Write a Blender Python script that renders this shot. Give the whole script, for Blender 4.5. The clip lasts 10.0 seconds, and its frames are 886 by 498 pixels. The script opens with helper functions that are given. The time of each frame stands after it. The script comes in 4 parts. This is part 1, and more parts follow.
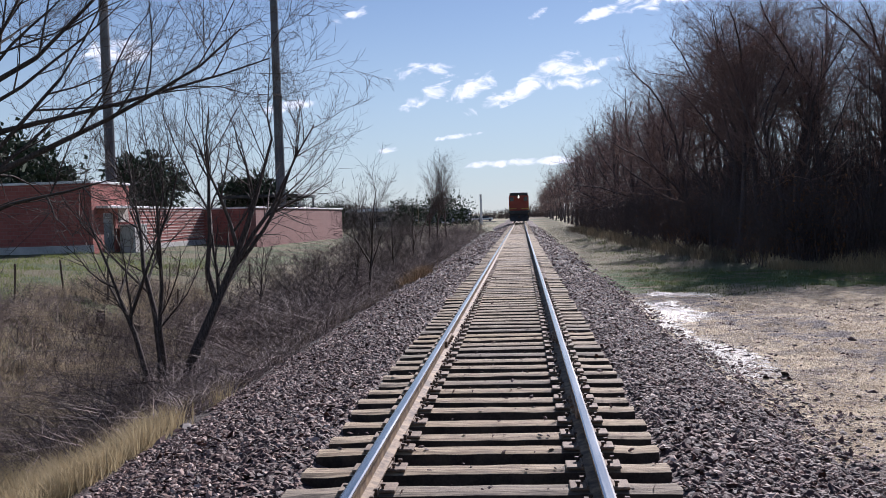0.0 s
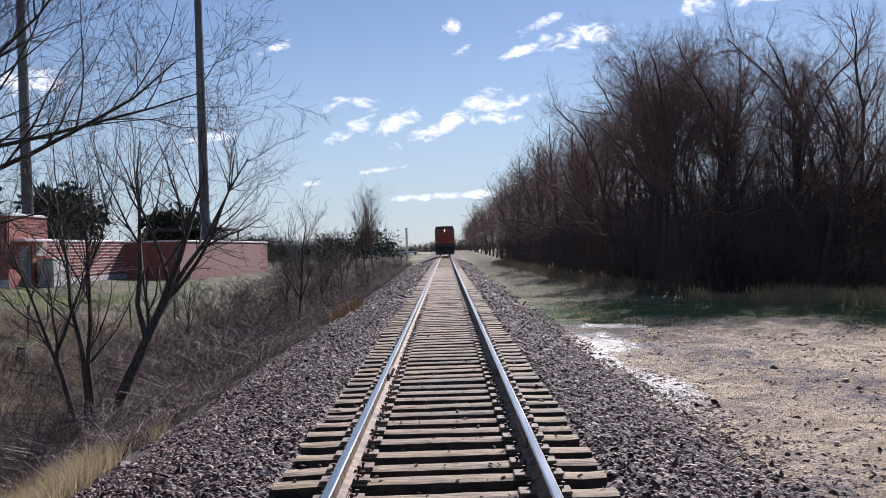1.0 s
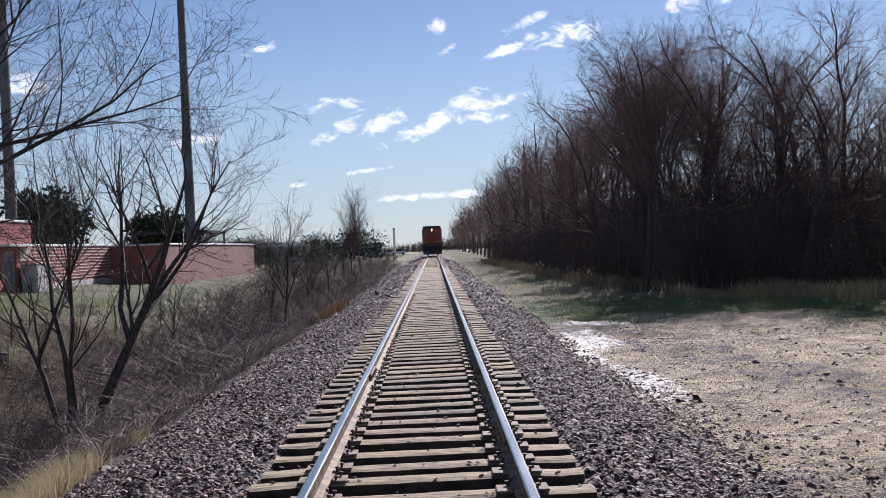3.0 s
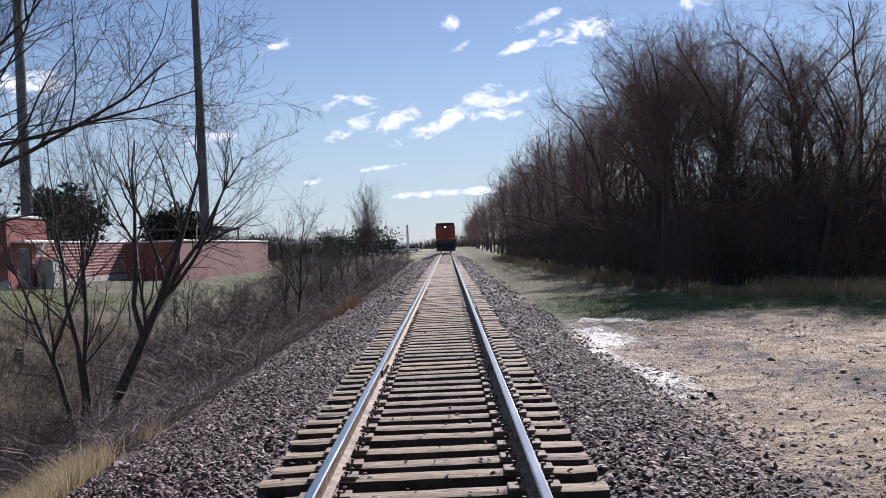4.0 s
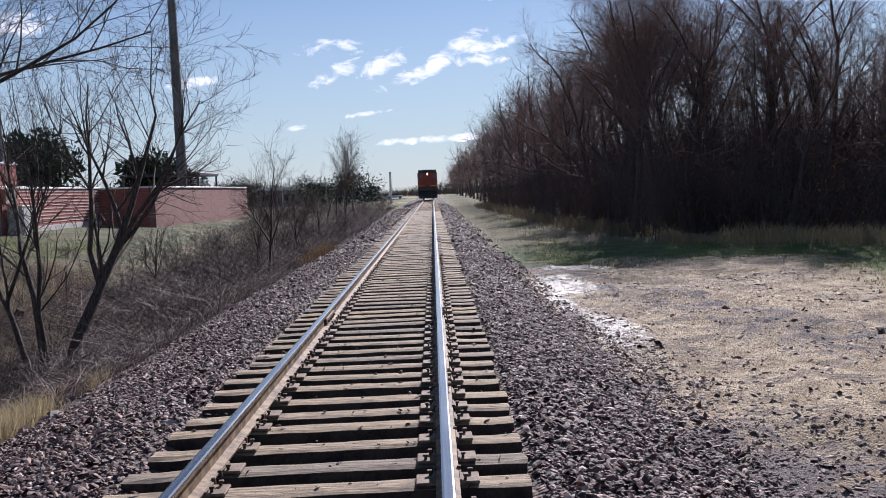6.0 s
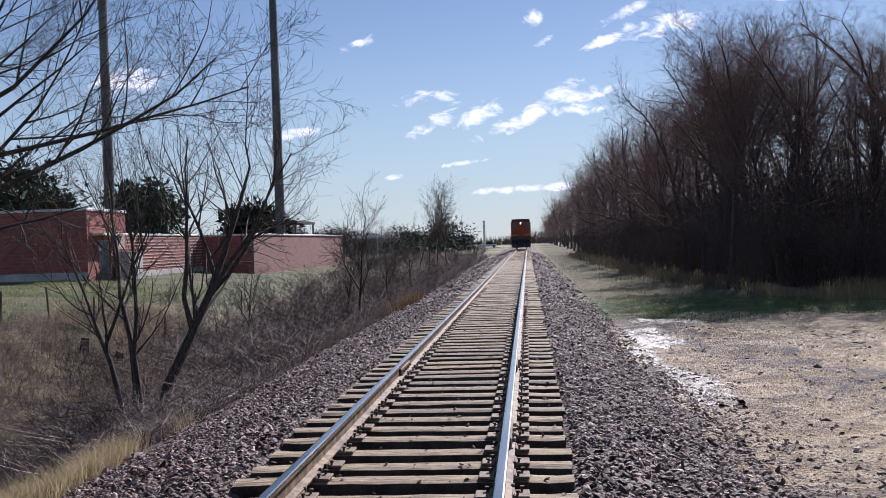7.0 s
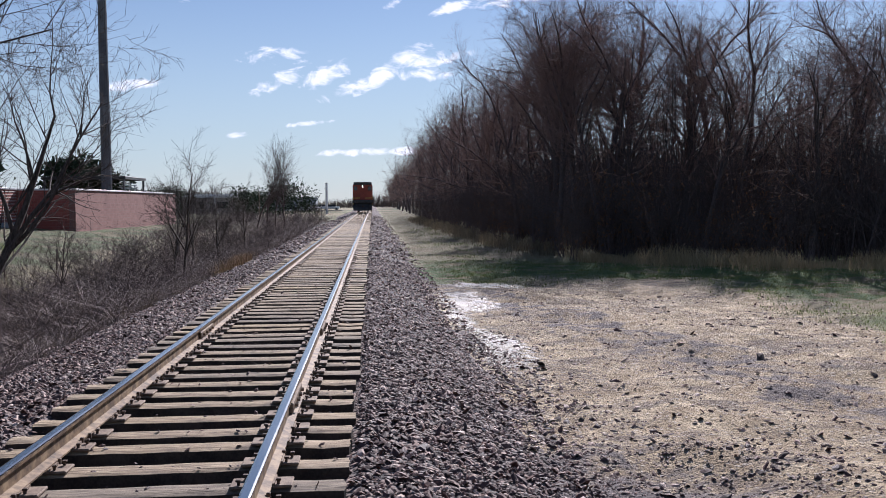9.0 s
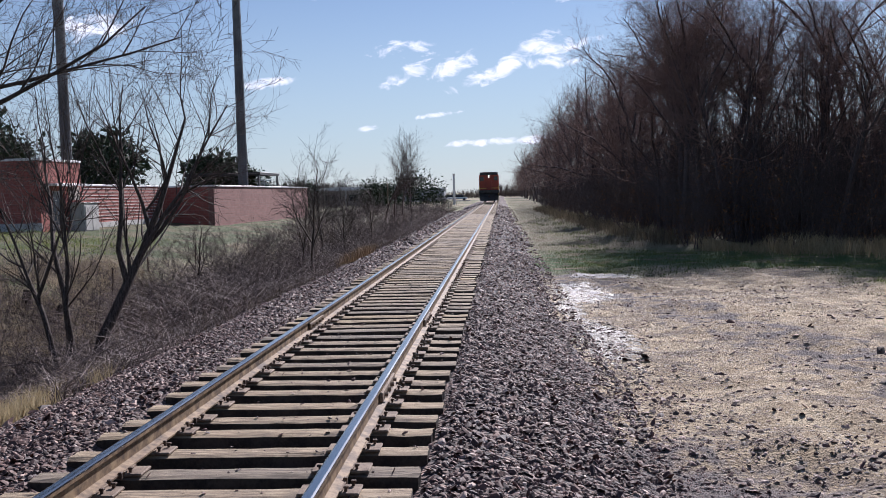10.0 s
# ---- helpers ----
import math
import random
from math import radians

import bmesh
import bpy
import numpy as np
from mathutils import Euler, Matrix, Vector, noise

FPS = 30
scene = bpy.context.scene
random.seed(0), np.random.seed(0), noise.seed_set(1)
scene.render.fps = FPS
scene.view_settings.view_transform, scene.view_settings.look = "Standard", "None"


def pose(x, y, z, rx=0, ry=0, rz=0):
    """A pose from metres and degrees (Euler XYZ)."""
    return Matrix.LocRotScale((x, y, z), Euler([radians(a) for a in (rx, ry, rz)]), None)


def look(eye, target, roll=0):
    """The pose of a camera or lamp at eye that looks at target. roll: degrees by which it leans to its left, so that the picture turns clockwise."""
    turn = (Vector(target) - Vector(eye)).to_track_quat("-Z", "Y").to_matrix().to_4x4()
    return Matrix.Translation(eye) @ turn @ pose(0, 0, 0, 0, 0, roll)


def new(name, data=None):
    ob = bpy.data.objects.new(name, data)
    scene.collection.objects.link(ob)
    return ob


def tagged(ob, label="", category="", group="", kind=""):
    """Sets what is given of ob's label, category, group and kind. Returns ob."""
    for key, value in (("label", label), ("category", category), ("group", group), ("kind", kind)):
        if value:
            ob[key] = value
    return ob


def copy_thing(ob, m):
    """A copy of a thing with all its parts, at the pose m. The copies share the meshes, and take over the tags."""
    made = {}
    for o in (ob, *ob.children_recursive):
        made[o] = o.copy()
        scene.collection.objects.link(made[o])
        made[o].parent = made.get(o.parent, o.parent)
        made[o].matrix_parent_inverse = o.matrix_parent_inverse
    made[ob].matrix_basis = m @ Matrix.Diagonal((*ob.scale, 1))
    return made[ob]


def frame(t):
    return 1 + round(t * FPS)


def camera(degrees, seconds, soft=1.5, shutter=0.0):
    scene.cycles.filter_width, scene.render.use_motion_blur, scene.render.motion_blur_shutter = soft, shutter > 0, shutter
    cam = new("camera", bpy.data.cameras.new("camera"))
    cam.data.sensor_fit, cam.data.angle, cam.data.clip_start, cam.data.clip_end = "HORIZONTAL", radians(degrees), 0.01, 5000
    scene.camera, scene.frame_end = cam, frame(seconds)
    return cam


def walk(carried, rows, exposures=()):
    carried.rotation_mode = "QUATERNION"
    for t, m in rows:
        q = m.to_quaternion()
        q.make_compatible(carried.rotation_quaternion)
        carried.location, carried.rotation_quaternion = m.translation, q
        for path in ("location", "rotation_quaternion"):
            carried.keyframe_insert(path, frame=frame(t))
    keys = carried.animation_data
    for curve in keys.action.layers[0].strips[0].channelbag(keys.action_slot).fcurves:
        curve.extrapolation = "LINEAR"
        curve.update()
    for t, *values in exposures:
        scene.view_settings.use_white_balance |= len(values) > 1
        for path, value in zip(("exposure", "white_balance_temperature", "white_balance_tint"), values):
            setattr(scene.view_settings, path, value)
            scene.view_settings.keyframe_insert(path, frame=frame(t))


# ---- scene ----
cam = camera(53.2, 10.0, soft=0.9)
PATH = [
    (0, (0.300, 0.80, 1.790), (0.122, 2.791, 1.713), -1.8),
    (0.5, (0.17, 0.654, 1.774), (0.143, 2.652, 1.689), -2.4),
    (1, (0.086, 0.589, 1.806), (0.08, 2.589, 1.799), -1.8),
    (1.5, (0.127, 0.659, 1.795), (0.099, 2.659, 1.826), -1.7),
    (2, (0.161, 0.621, 1.792), (0.169, 2.621, 1.803), -2.0),
    (3.5, (0.193, 0.585, 1.8), (0.213, 2.585, 1.79), -2.6),
    (4, (0.203, 0.652, 1.779), (0.193, 2.652, 1.765), -2.5),
    (4.5, (0.256, 0.687, 1.775), (0.098, 2.68, 1.74), -3.6),
    (5, (0.407, 0.727, 1.759), (0.202, 2.713, 1.644), -3.4),
    (5.2, (0.457, 0.765, 1.742), (0.31, 2.754, 1.59), -2.3),
    (6.3, (0.836, 0.885, 1.766), (0.869, 2.882, 1.664), -2.7),
    (6.5, (0.89, 0.862, 1.78), (0.818, 2.86, 1.729), -2.6),
    (7, (0.983, 0.855, 1.783), (0.792, 2.846, 1.766), -1.9),
    (7.5, (1.023, 0.829, 1.789), (0.882, 2.823, 1.742), -2.0),
    (8, (1.056, 0.841, 1.766), (1.005, 2.838, 1.672), -2.1),
    (8.5, (1.206, 0.907, 1.744), (1.298, 2.903, 1.654), -1.2),
    (9, (1.452, 1.032, 1.754), (1.61, 3.023, 1.647), -0.4),
    (9.5, (1.68, 0.98, 1.772), (1.696, 2.974, 1.616), -0.9),
    (10, (1.829, 0.869, 1.8), (1.695, 2.861, 1.674), -1.5),
]
walk(cam, [(t, look(eye, target, roll)) for t, eye, target, roll in PATH], [(0, 0.54, 5700, 20), (10, 0.54, 5700, 20)])

# ---- world, sun, exposure ----
SUN_AZ, SUN_EL = radians(18), radians(33)
to_sun = Vector((math.sin(SUN_AZ) * math.cos(SUN_EL), math.cos(SUN_AZ) * math.cos(SUN_EL), math.sin(SUN_EL)))
sun_data = bpy.data.lights.new("sun", "SUN")
sun_data.energy, sun_data.angle, sun_data.color = 5.2, radians(0.6), (1.0, 0.93, 0.82)
sun = new("sun", sun_data)
sun.matrix_world = look((0, 0, 60), Vector((0, 0, 60)) - to_sun)


class Nodes:
    """Short way to write node trees."""

    def __init__(self, tree):
        self.t = tree

    def add(self, kind, inputs=(), **props):
        n = self.t.nodes.new(kind)
        for k, v in props.items():
            setattr_ok(n, k, v)
        for k, v in dict(inputs).items():
            if hasattr(v, "is_output"):
                self.t.links.new(v, n.inputs[k])
            else:
                n.inputs[k].default_value = v
        return n

    def math(self, op, a, b=0.0, c=0.0, clamp=False):
        n = self.t.nodes.new("ShaderNodeMath")
        n.operation, n.use_clamp = op, clamp
        for i, v in enumerate((a, b, c)):
            if hasattr(v, "is_output"):
                self.t.links.new(v, n.inputs[i])
            else:
                n.inputs[i].default_value = v
        return n.outputs[0]

    def noise(self, vec, scale, detail=4.0, rough=0.55, distort=0.0):
        n = self.t.nodes.new("ShaderNodeTexNoise")
        n.inputs["Scale"].default_value, n.inputs["Detail"].default_value = scale, detail
        n.inputs["Roughness"].default_value, n.inputs["Distortion"].default_value = rough, distort
        if vec is not None:
            self.t.links.new(vec, n.inputs["Vector"])
        return n.outputs["Fac"]

    def step(self, v, lo, hi):
        n = self.t.nodes.new("ShaderNodeMapRange")
        n.interpolation_type = "SMOOTHSTEP"
        n.inputs["From Min"].default_value, n.inputs["From Max"].default_value = lo, hi
        self.t.links.new(v, n.inputs["Value"])
        return n.outputs["Result"]

    def mix(self, f, a, b):
        n = self.t.nodes.new("ShaderNodeMix")
        n.data_type = "RGBA"
        for i, v in ((0, f), (6, a), (7, b)):
            if hasattr(v, "is_output"):
                self.t.links.new(v, n.inputs[i])
            elif i == 0:
                n.inputs[0].default_value = v
            else:
                n.inputs[i].default_value = (*v, 1.0)
        return n.outputs[2]

    def ramp(self, f, stops):
        n = self.t.nodes.new("ShaderNodeValToRGB")
        e = n.color_ramp.elements
        while len(e) < len(stops):
            e.new(0.5)
        for el, (p, c) in zip(e, stops):
            el.position, el.color = p, (*c, 1.0)
        self.t.links.new(f, n.inputs[0])
        return n.outputs[0]

    def scaled(self, vec, s):
        n = self.t.nodes.new("ShaderNodeMapping")
        n.inputs["Scale"].default_value = s
        self.t.links.new(vec, n.inputs["Vector"])
        return n.outputs[0]

    def xyz(self, vec):
        n = self.t.nodes.new("ShaderNodeSeparateXYZ")
        self.t.links.new(vec, n.inputs[0])
        return n.outputs


def setattr_ok(n, k, v):
    setattr(n, k, v)


world = bpy.data.worlds.new("sky")
scene.world = world
world.use_nodes = True
world.node_tree.nodes.clear()
W = Nodes(world.node_tree)
sky = W.add("ShaderNodeTexSky", sky_type="NISHITA", sun_disc=False, sun_elevation=SUN_EL, sun_rotation=SUN_AZ,
            air_density=1.0, dust_density=0.05, ozone_density=0.8)
wdir = W.add("ShaderNodeTexCoord").outputs["Generated"]
dx, dy, dz = W.xyz(wdir)
dys = W.math("MAXIMUM", dy, 0.05)
cu, cv = W.math("DIVIDE", dx, dys), W.math("DIVIDE", dz, dys)
cvec = W.add("ShaderNodeCombineXYZ", {0: cu, 1: W.math("MULTIPLY", cv, 1.7), 2: 0.0}).outputs[0]
n_edge = W.noise(cvec, 34.0, 6.0, 0.62, 0.8)
n_fine = W.noise(cvec, 60.0, 4.0, 0.6)
CLOUDS = [  # across, up, half width, half height, slope
    (-0.105, 0.162, 0.040, 0.010, 0.0), (-0.090, 0.140, 0.022, 0.009, 0.2), (-0.050, 0.142, 0.030, 0.012, 0.3),
    (-0.010, 0.132, 0.045, 0.010, 0.35), (0.035, 0.160, 0.034, 0.011, 0.45), (0.075, 0.160, 0.040, 0.008, 0.2),
    (0.058, 0.142, 0.030, 0.008, 0.1), (-0.115, 0.129, 0.020, 0.008, 0.3), (0.155, 0.232, 0.045, 0.013, 0.15),
    (0.110, 0.245, 0.026, 0.007, 0.4), (0.092, 0.218, 0.024, 0.006, 0.3), (-0.185, 0.230, 0.020, 0.006, 0.3),
    (0.013, 0.248, 0.014, 0.009, 0.0), (0.025, 0.220, 0.012, 0.007, 0.6), (-0.262, 0.130, 0.030, 0.006, 0.1),
    (-0.46, 0.20, 0.05, 0.016, 0.1), (0.02, 0.057, 0.085, 0.0045, 0.03), (-0.07, 0.088, 0.03, 0.003, 0.1),
    (0.295, 0.262, 0.022, 0.011, 0.1), (0.38, 0.275, 0.05, 0.010, 0.2), (-0.15, 0.075, 0.012, 0.004, 0.1)]
cloud = 0.0
for a, b, w, h, s in CLOUDS:
    u = W.math("SUBTRACT", cu, a)
    v = W.math("SUBTRACT", W.math("SUBTRACT", cv, b), W.math("MULTIPLY", u, s))
    r = W.math("ADD", W.math("POWER", W.math("ABSOLUTE", W.math("DIVIDE", u, w)), 2.0),
               W.math("POWER", W.math("ABSOLUTE", W.math("DIVIDE", v, h)), 2.0))
    m = W.math("SUBTRACT", 1.0, W.math("MULTIPLY", r, 0.55), clamp=True)
    cloud = W.math("MAXIMUM", m, cloud)
gate = W.step(cloud, 0.0, 0.3)
cloud = W.math("ADD", W.math("MULTIPLY", cloud, 1.15), W.math("MULTIPLY", W.math("SUBTRACT", n_edge, 0.54), 3.6))
cloud = W.math("ADD", cloud, W.math("MULTIPLY", W.math("SUBTRACT", n_fine, 0.5), 0.9))
cloud_m = W.math("MULTIPLY", W.step(cloud, 0.3, 1.25), W.math("MULTIPLY", gate, W.step(dy, 0.2, 0.4)))
haze = W.mix(W.math("MULTIPLY", W.step(dz, 0.26, 0.0), 0.66), sky.outputs[0], (6.4, 7.9, 8.3))
hsv = W.add("ShaderNodeHueSaturation", {"Color": haze, "Saturation": 0.97, "Value": 1.0})
both = W.mix(cloud_m, hsv.outputs[0], (14.5, 14.5, 14.7))
bg = W.add("ShaderNodeBackground", {"Color": both, "Strength": 0.052})
wout = W.add("ShaderNodeOutputWorld", {"Surface": bg.outputs[0]})


# ---- materials ----
def material(name, rough=0.8, metal=0.0):
    m = bpy.data.materials.new(name)
    m.use_nodes = True
    n = Nodes(m.node_tree)
    n.bsdf = m.node_tree.nodes["Principled BSDF"]
    n.bsdf.inputs["Roughness"].default_value, n.bsdf.inputs["Metallic"].default_value = rough, metal
    n.obj = n.add("ShaderNodeTexCoord").outputs["Object"]
    n.geo = n.add("ShaderNodeNewGeometry")
    n.pos = n.geo.outputs["Position"]
    n.rand = n.add("ShaderNodeObjectInfo").outputs["Random"]
    return m, n


def finish(n, color=None, rough=None, height=None, dist=0.01, strength=0.6):
    t = n.t
    if color is not None:
        t.links.new(color, n.bsdf.inputs["Base Color"])
    if rough is not None:
        t.links.new(rough, n.bsdf.inputs["Roughness"])
    if height is not None:
        b = n.add("ShaderNodeBump", {"Height": height, "Strength": strength, "Distance": dist})
        t.links.new(b.outputs[0], n.bsdf.inputs["Normal"])


def simple(name, c1, c2, scale=4.0, rough=0.8, metal=0.0, bump=0.004, fine=40.0, island=False, rand=0.0, thin=0.0):
    """Two colours mixed at two scales, with fine relief."""
    m, n = material(name, rough, metal)
    f = n.math("ADD", n.math("MULTIPLY", n.noise(n.pos, scale, 4), 0.65), n.math("MULTIPLY", n.noise(n.pos, fine, 3), 0.35))
    f = n.step(f, 0.36, 0.64)
    if island:
        f = n.math("ADD", n.math("MULTIPLY", f, 0.4), n.math("MULTIPLY", n.geo.outputs["Random Per Island"], 0.6))
    if rand:
        f = n.math("ADD", n.math("MULTIPLY", f, 1 - rand), n.math("MULTIPLY", n.rand, rand))
    col = n.mix(f, c1, c2)
    finish(n, col, None, n.noise(n.pos, fine, 5), bump)
    if thin:
        tr = n.add("ShaderNodeBsdfTranslucent", {"Color": col})
        mx = n.add("ShaderNodeMixShader", {0: thin, 1: n.bsdf.outputs[0], 2: tr.outputs[0]})
        n.t.links.new(mx.outputs[0], n.t.nodes["Material Output"].inputs["Surface"])
    return m


def make_wood():
    m, n = material("weathered_tie", 0.85)
    g = n.noise(n.scaled(n.obj, (2.2, 34.0, 20.0)), 1.6, 6, 0.65, 0.6)
    big = n.noise(n.obj, 2.5, 3)
    c = n.ramp(n.step(g, 0.25, 0.75), [(0.0, (0.05, 0.037, 0.026)), (0.3, (0.20, 0.145, 0.092)), (0.65, (0.37, 0.28, 0.18)), (1.0, (0.52, 0.42, 0.29))])
    c = n.mix(n.math("MULTIPLY", n.step(n.rand, 0.55, 1.0), 0.55), c, (0.13, 0.115, 0.10))
    c = n.mix(n.math("MULTIPLY", n.step(n.math("SUBTRACT", 1.0, n.rand), 0.72, 1.0), 0.45), c, (0.46, 0.33, 0.17))
    c = n.mix(n.math("MULTIPLY", n.step(big, 0.52, 0.72), 0.6), c, (0.08, 0.062, 0.05))
    finish(n, c, None, g, 0.012, 0.9)
    return m


def make_rail(head):
    m, n = material("rail_head" if head else "rail_rust", 0.3 if head else 0.75, 1.0 if head else 0.0)
    v = n.scaled(n.pos, (30.0, 0.6, 10.0))
    f = n.noise(v, 1.0, 5)
    if head:
        finish(n, n.mix(f, (0.26, 0.26, 0.27), (0.48, 0.48, 0.49)), n.math("ADD", n.math("MULTIPLY", f, 0.16), 0.14), f, 0.001, 0.2)
    else:
        g = n.noise(n.pos, 9.0, 5, 0.65)
        c = n.ramp(n.step(g, 0.3, 0.7), [(0.0, (0.065, 0.038, 0.022)), (0.5, (0.18, 0.115, 0.062)), (1.0, (0.31, 0.215, 0.12))])
        finish(n, c, None, n.noise(n.pos, 120.0, 4), 0.002)
    return m


def make_stone(name="ballast_stone"):
    m, n = material(name, 0.7)
    r = n.geo.outputs["Random Per Island"]
    r2 = n.math("FRACT", n.math("ADD", n.math("MULTIPLY", r, 7.31), n.rand))
    c = n.ramp(r2, [(0.0, (0.026, 0.014, 0.014)), (0.5, (0.098, 0.046, 0.036)), (0.76, (0.19, 0.10, 0.076)), (0.90, (0.38, 0.235, 0.18)), (1.0, (0.74, 0.57, 0.47))])
    g = n.noise(n.pos, 55.0, 4)
    finish(n, n.mix(n.math("MULTIPLY", g, 0.5), c, (0.085, 0.046, 0.038)), None, g, 0.004)
    return m


def make_bed():
    m, n = material("ballast_bed", 0.85)
    vo = n.add("ShaderNodeTexVoronoi", {"Vector": n.pos, "Scale": 19.0})
    cell = n.xyz(vo.outputs["Color"])
    c = n.ramp(cell[0], [(0.0, (0.035, 0.020, 0.017)), (0.4, (0.085, 0.050, 0.042)), (0.75, (0.15, 0.095, 0.078)), (1.0, (0.30, 0.21, 0.17))])
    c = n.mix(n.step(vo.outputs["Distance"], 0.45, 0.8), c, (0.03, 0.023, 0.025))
    c = n.mix(n.math("MULTIPLY", n.step(n.noise(n.pos, 0.7, 4), 0.45, 0.7), 0.35), c, (0.16, 0.125, 0.105))
    h = n.math("ADD", n.math("SUBTRACT", 1.0, vo.outputs["Distance"]), n.math("MULTIPLY", cell[1], 0.8))
    finish(n, c, None, h, 0.05, 1.0)
    return m


def make_ground():
    """Sandy dirt lot with gravel and wet puddles, green verge and dry grass beyond."""
    m, n = material("ground", 0.9)
    x, y, z = n.xyz(n.pos)
    n1, n2, n3 = n.noise(n.pos, 0.35, 5), n.noise(n.pos, 2.2, 5, 0.6), n.noise(n.pos, 26.0, 4, 0.6)
    dirt = n.mix(n.step(n2, 0.38, 0.66), (0.42, 0.305, 0.18), (0.74, 0.585, 0.38))
    dirt = n.mix(n.math("MULTIPLY", n.step(n.noise(n.scaled(n.pos, (1.0, 2.2, 1.0)), 0.9, 6, 0.7), 0.52, 0.60), 0.72), dirt, (0.17, 0.125, 0.095))
    pebbly = n.step(n.noise(n.scaled(n.pos, (1.0, 1.6, 1.0)), 0.55, 5, 0.65), 0.44, 0.60)
    dirt = n.mix(n.math("MULTIPLY", n.step(n3, 0.50, 0.62), n.math("ADD", 0.15, n.math("MULTIPLY", pebbly, 0.65))), dirt, (0.11, 0.08, 0.075))
    vo = n.add("ShaderNodeTexVoronoi", {"Vector": n.pos, "Scale": 30.0})
    grit = n.xyz(vo.outputs["Color"])
    dirt = n.mix(n.math("MULTIPLY", n.step(grit[0], 0.55, 0.9), n.math("MULTIPLY", pebbly, 0.6)), dirt, (0.16, 0.12, 0.11))
    dirt = n.mix(n.math("MULTIPLY", n.step(grit[1], 0.86, 0.95), 0.5), dirt, (0.66, 0.58, 0.50))
    gravel = n.mix(n3, (0.10, 0.078, 0.075), (0.28, 0.23, 0.21))
    near = n.math("ADD", n.math("MULTIPLY", n.math("SUBTRACT", 8.6, y), 0.35), n.math("MULTIPLY", n.math("SUBTRACT", 3.6, x), 0.5))
    strip = n.math("MULTIPLY", n.step(n.math("ABSOLUTE", n.math("SUBTRACT", n.math("SUBTRACT", x, n.math("MULTIPLY", y, -0.25)), 9.4)), 1.8, 0.4), 0.8)
    gmask = n.math("ADD", n.math("MAXIMUM", near, n.math("SUBTRACT", strip, 0.55)), n.math("MULTIPLY", n.math("SUBTRACT", n2, 0.5), 3.2))
    dirt = n.mix(n.step(gmask, 0.05, 0.55), dirt, gravel)
    grass = n.mix(n.step(n.noise(n.pos, 1.1, 5), 0.46, 0.64), (0.10, 0.165, 0.035), (0.30, 0.23, 0.125))
    grass = n.mix(n.math("MULTIPLY", n3, 0.4), grass, (0.06, 0.075, 0.025))
    grass = n.mix(n.math("MULTIPLY", n.step(y, 29.0, 37.0), 0.72), grass, (0.25, 0.19, 0.11))
    gedge = n.math("MAXIMUM", n.math("DIVIDE", n.math("SUBTRACT", x, 10.2), 1.8), n.math("DIVIDE", n.math("SUBTRACT", y, 25.0), 2.5))
    gedge = n.math("ADD", gedge, n.math("MULTIPLY", n.math("SUBTRACT", n1, 0.5), 3.0))
    right = n.mix(n.step(gedge, -0.5, 0.8), dirt, grass)
    dry = n.mix(n.step(n2, 0.35, 0.65), (0.125, 0.098, 0.06), (0.33, 0.265, 0.16))
    field = n.mix(n.step(n1, 0.42, 0.6), (0.105, 0.125, 0.05), (0.18, 0.155, 0.085))
    left = n.mix(n.step(n.math("ADD", x, n.math("MULTIPLY", n.math("SUBTRACT", n1, 0.5), 6.0)), -11.5, -14.5), dry, field)
    soil = n.mix(n3, (0.055, 0.043, 0.040), (0.16, 0.125, 0.115))
    left = n.mix(n.math("MULTIPLY", n.step(n.math("ADD", x, n.math("MULTIPLY", n.math("SUBTRACT", n2, 0.5), 3.0)), -8.6, -6.6), 0.85), left, soil)
    c = n.mix(n.step(x, 0.0, -1.0), right, left)
    far = n.mix(n.step(n.noise(n.pos, 0.02, 4), 0.4, 0.6), (0.14, 0.145, 0.065), (0.27, 0.215, 0.12))
    c = n.mix(n.step(y, 100.0, 130.0), c, far)
    # puddles along the toe of the shoulder
    wet = -1.6
    for px, py, a, b in ((3.55, 20.4, 0.75, 2.4), (3.35, 14.4, 0.55, 2.3), (4.4, 24.4, 1.3, 0.7), (3.1, 17.8, 0.3, 2.0)):
        r = n.math("ADD", n.math("POWER", n.math("ABSOLUTE", n.math("DIVIDE", n.math("SUBTRACT", x, px), a)), 2.0),
                   n.math("POWER", n.math("ABSOLUTE", n.math("DIVIDE", n.math("SUBTRACT", y, py), b)), 2.0))
        wet = n.math("MAXIMUM", n.math("SUBTRACT", 1.0, r), wet)
    wet = n.step(n.math("ADD", wet, n.math("MULTIPLY", n.math("SUBTRACT", n.noise(n.pos, 5.5, 6, 0.7), 0.505), 5.6)), 0.05, 0.55)
    c = n.mix(n.math("MULTIPLY", wet, 0.7), c, (0.09, 0.07, 0.05))
    rough = n.math("SUBTRACT", 0.92, n.math("MULTIPLY", wet, 0.60))
    h = n.math("MULTIPLY", n.math("ADD", n.math("ADD", n3, n.math("MULTIPLY", n2, 1.6)), n.math("MULTIPLY", n.noise(n.pos, 70.0, 3), 0.5)), n.math("SUBTRACT", 1.0, n.math("MULTIPLY", wet, 0.72)))
    finish(n, c, rough, h, 0.12, 1.0)
    return m


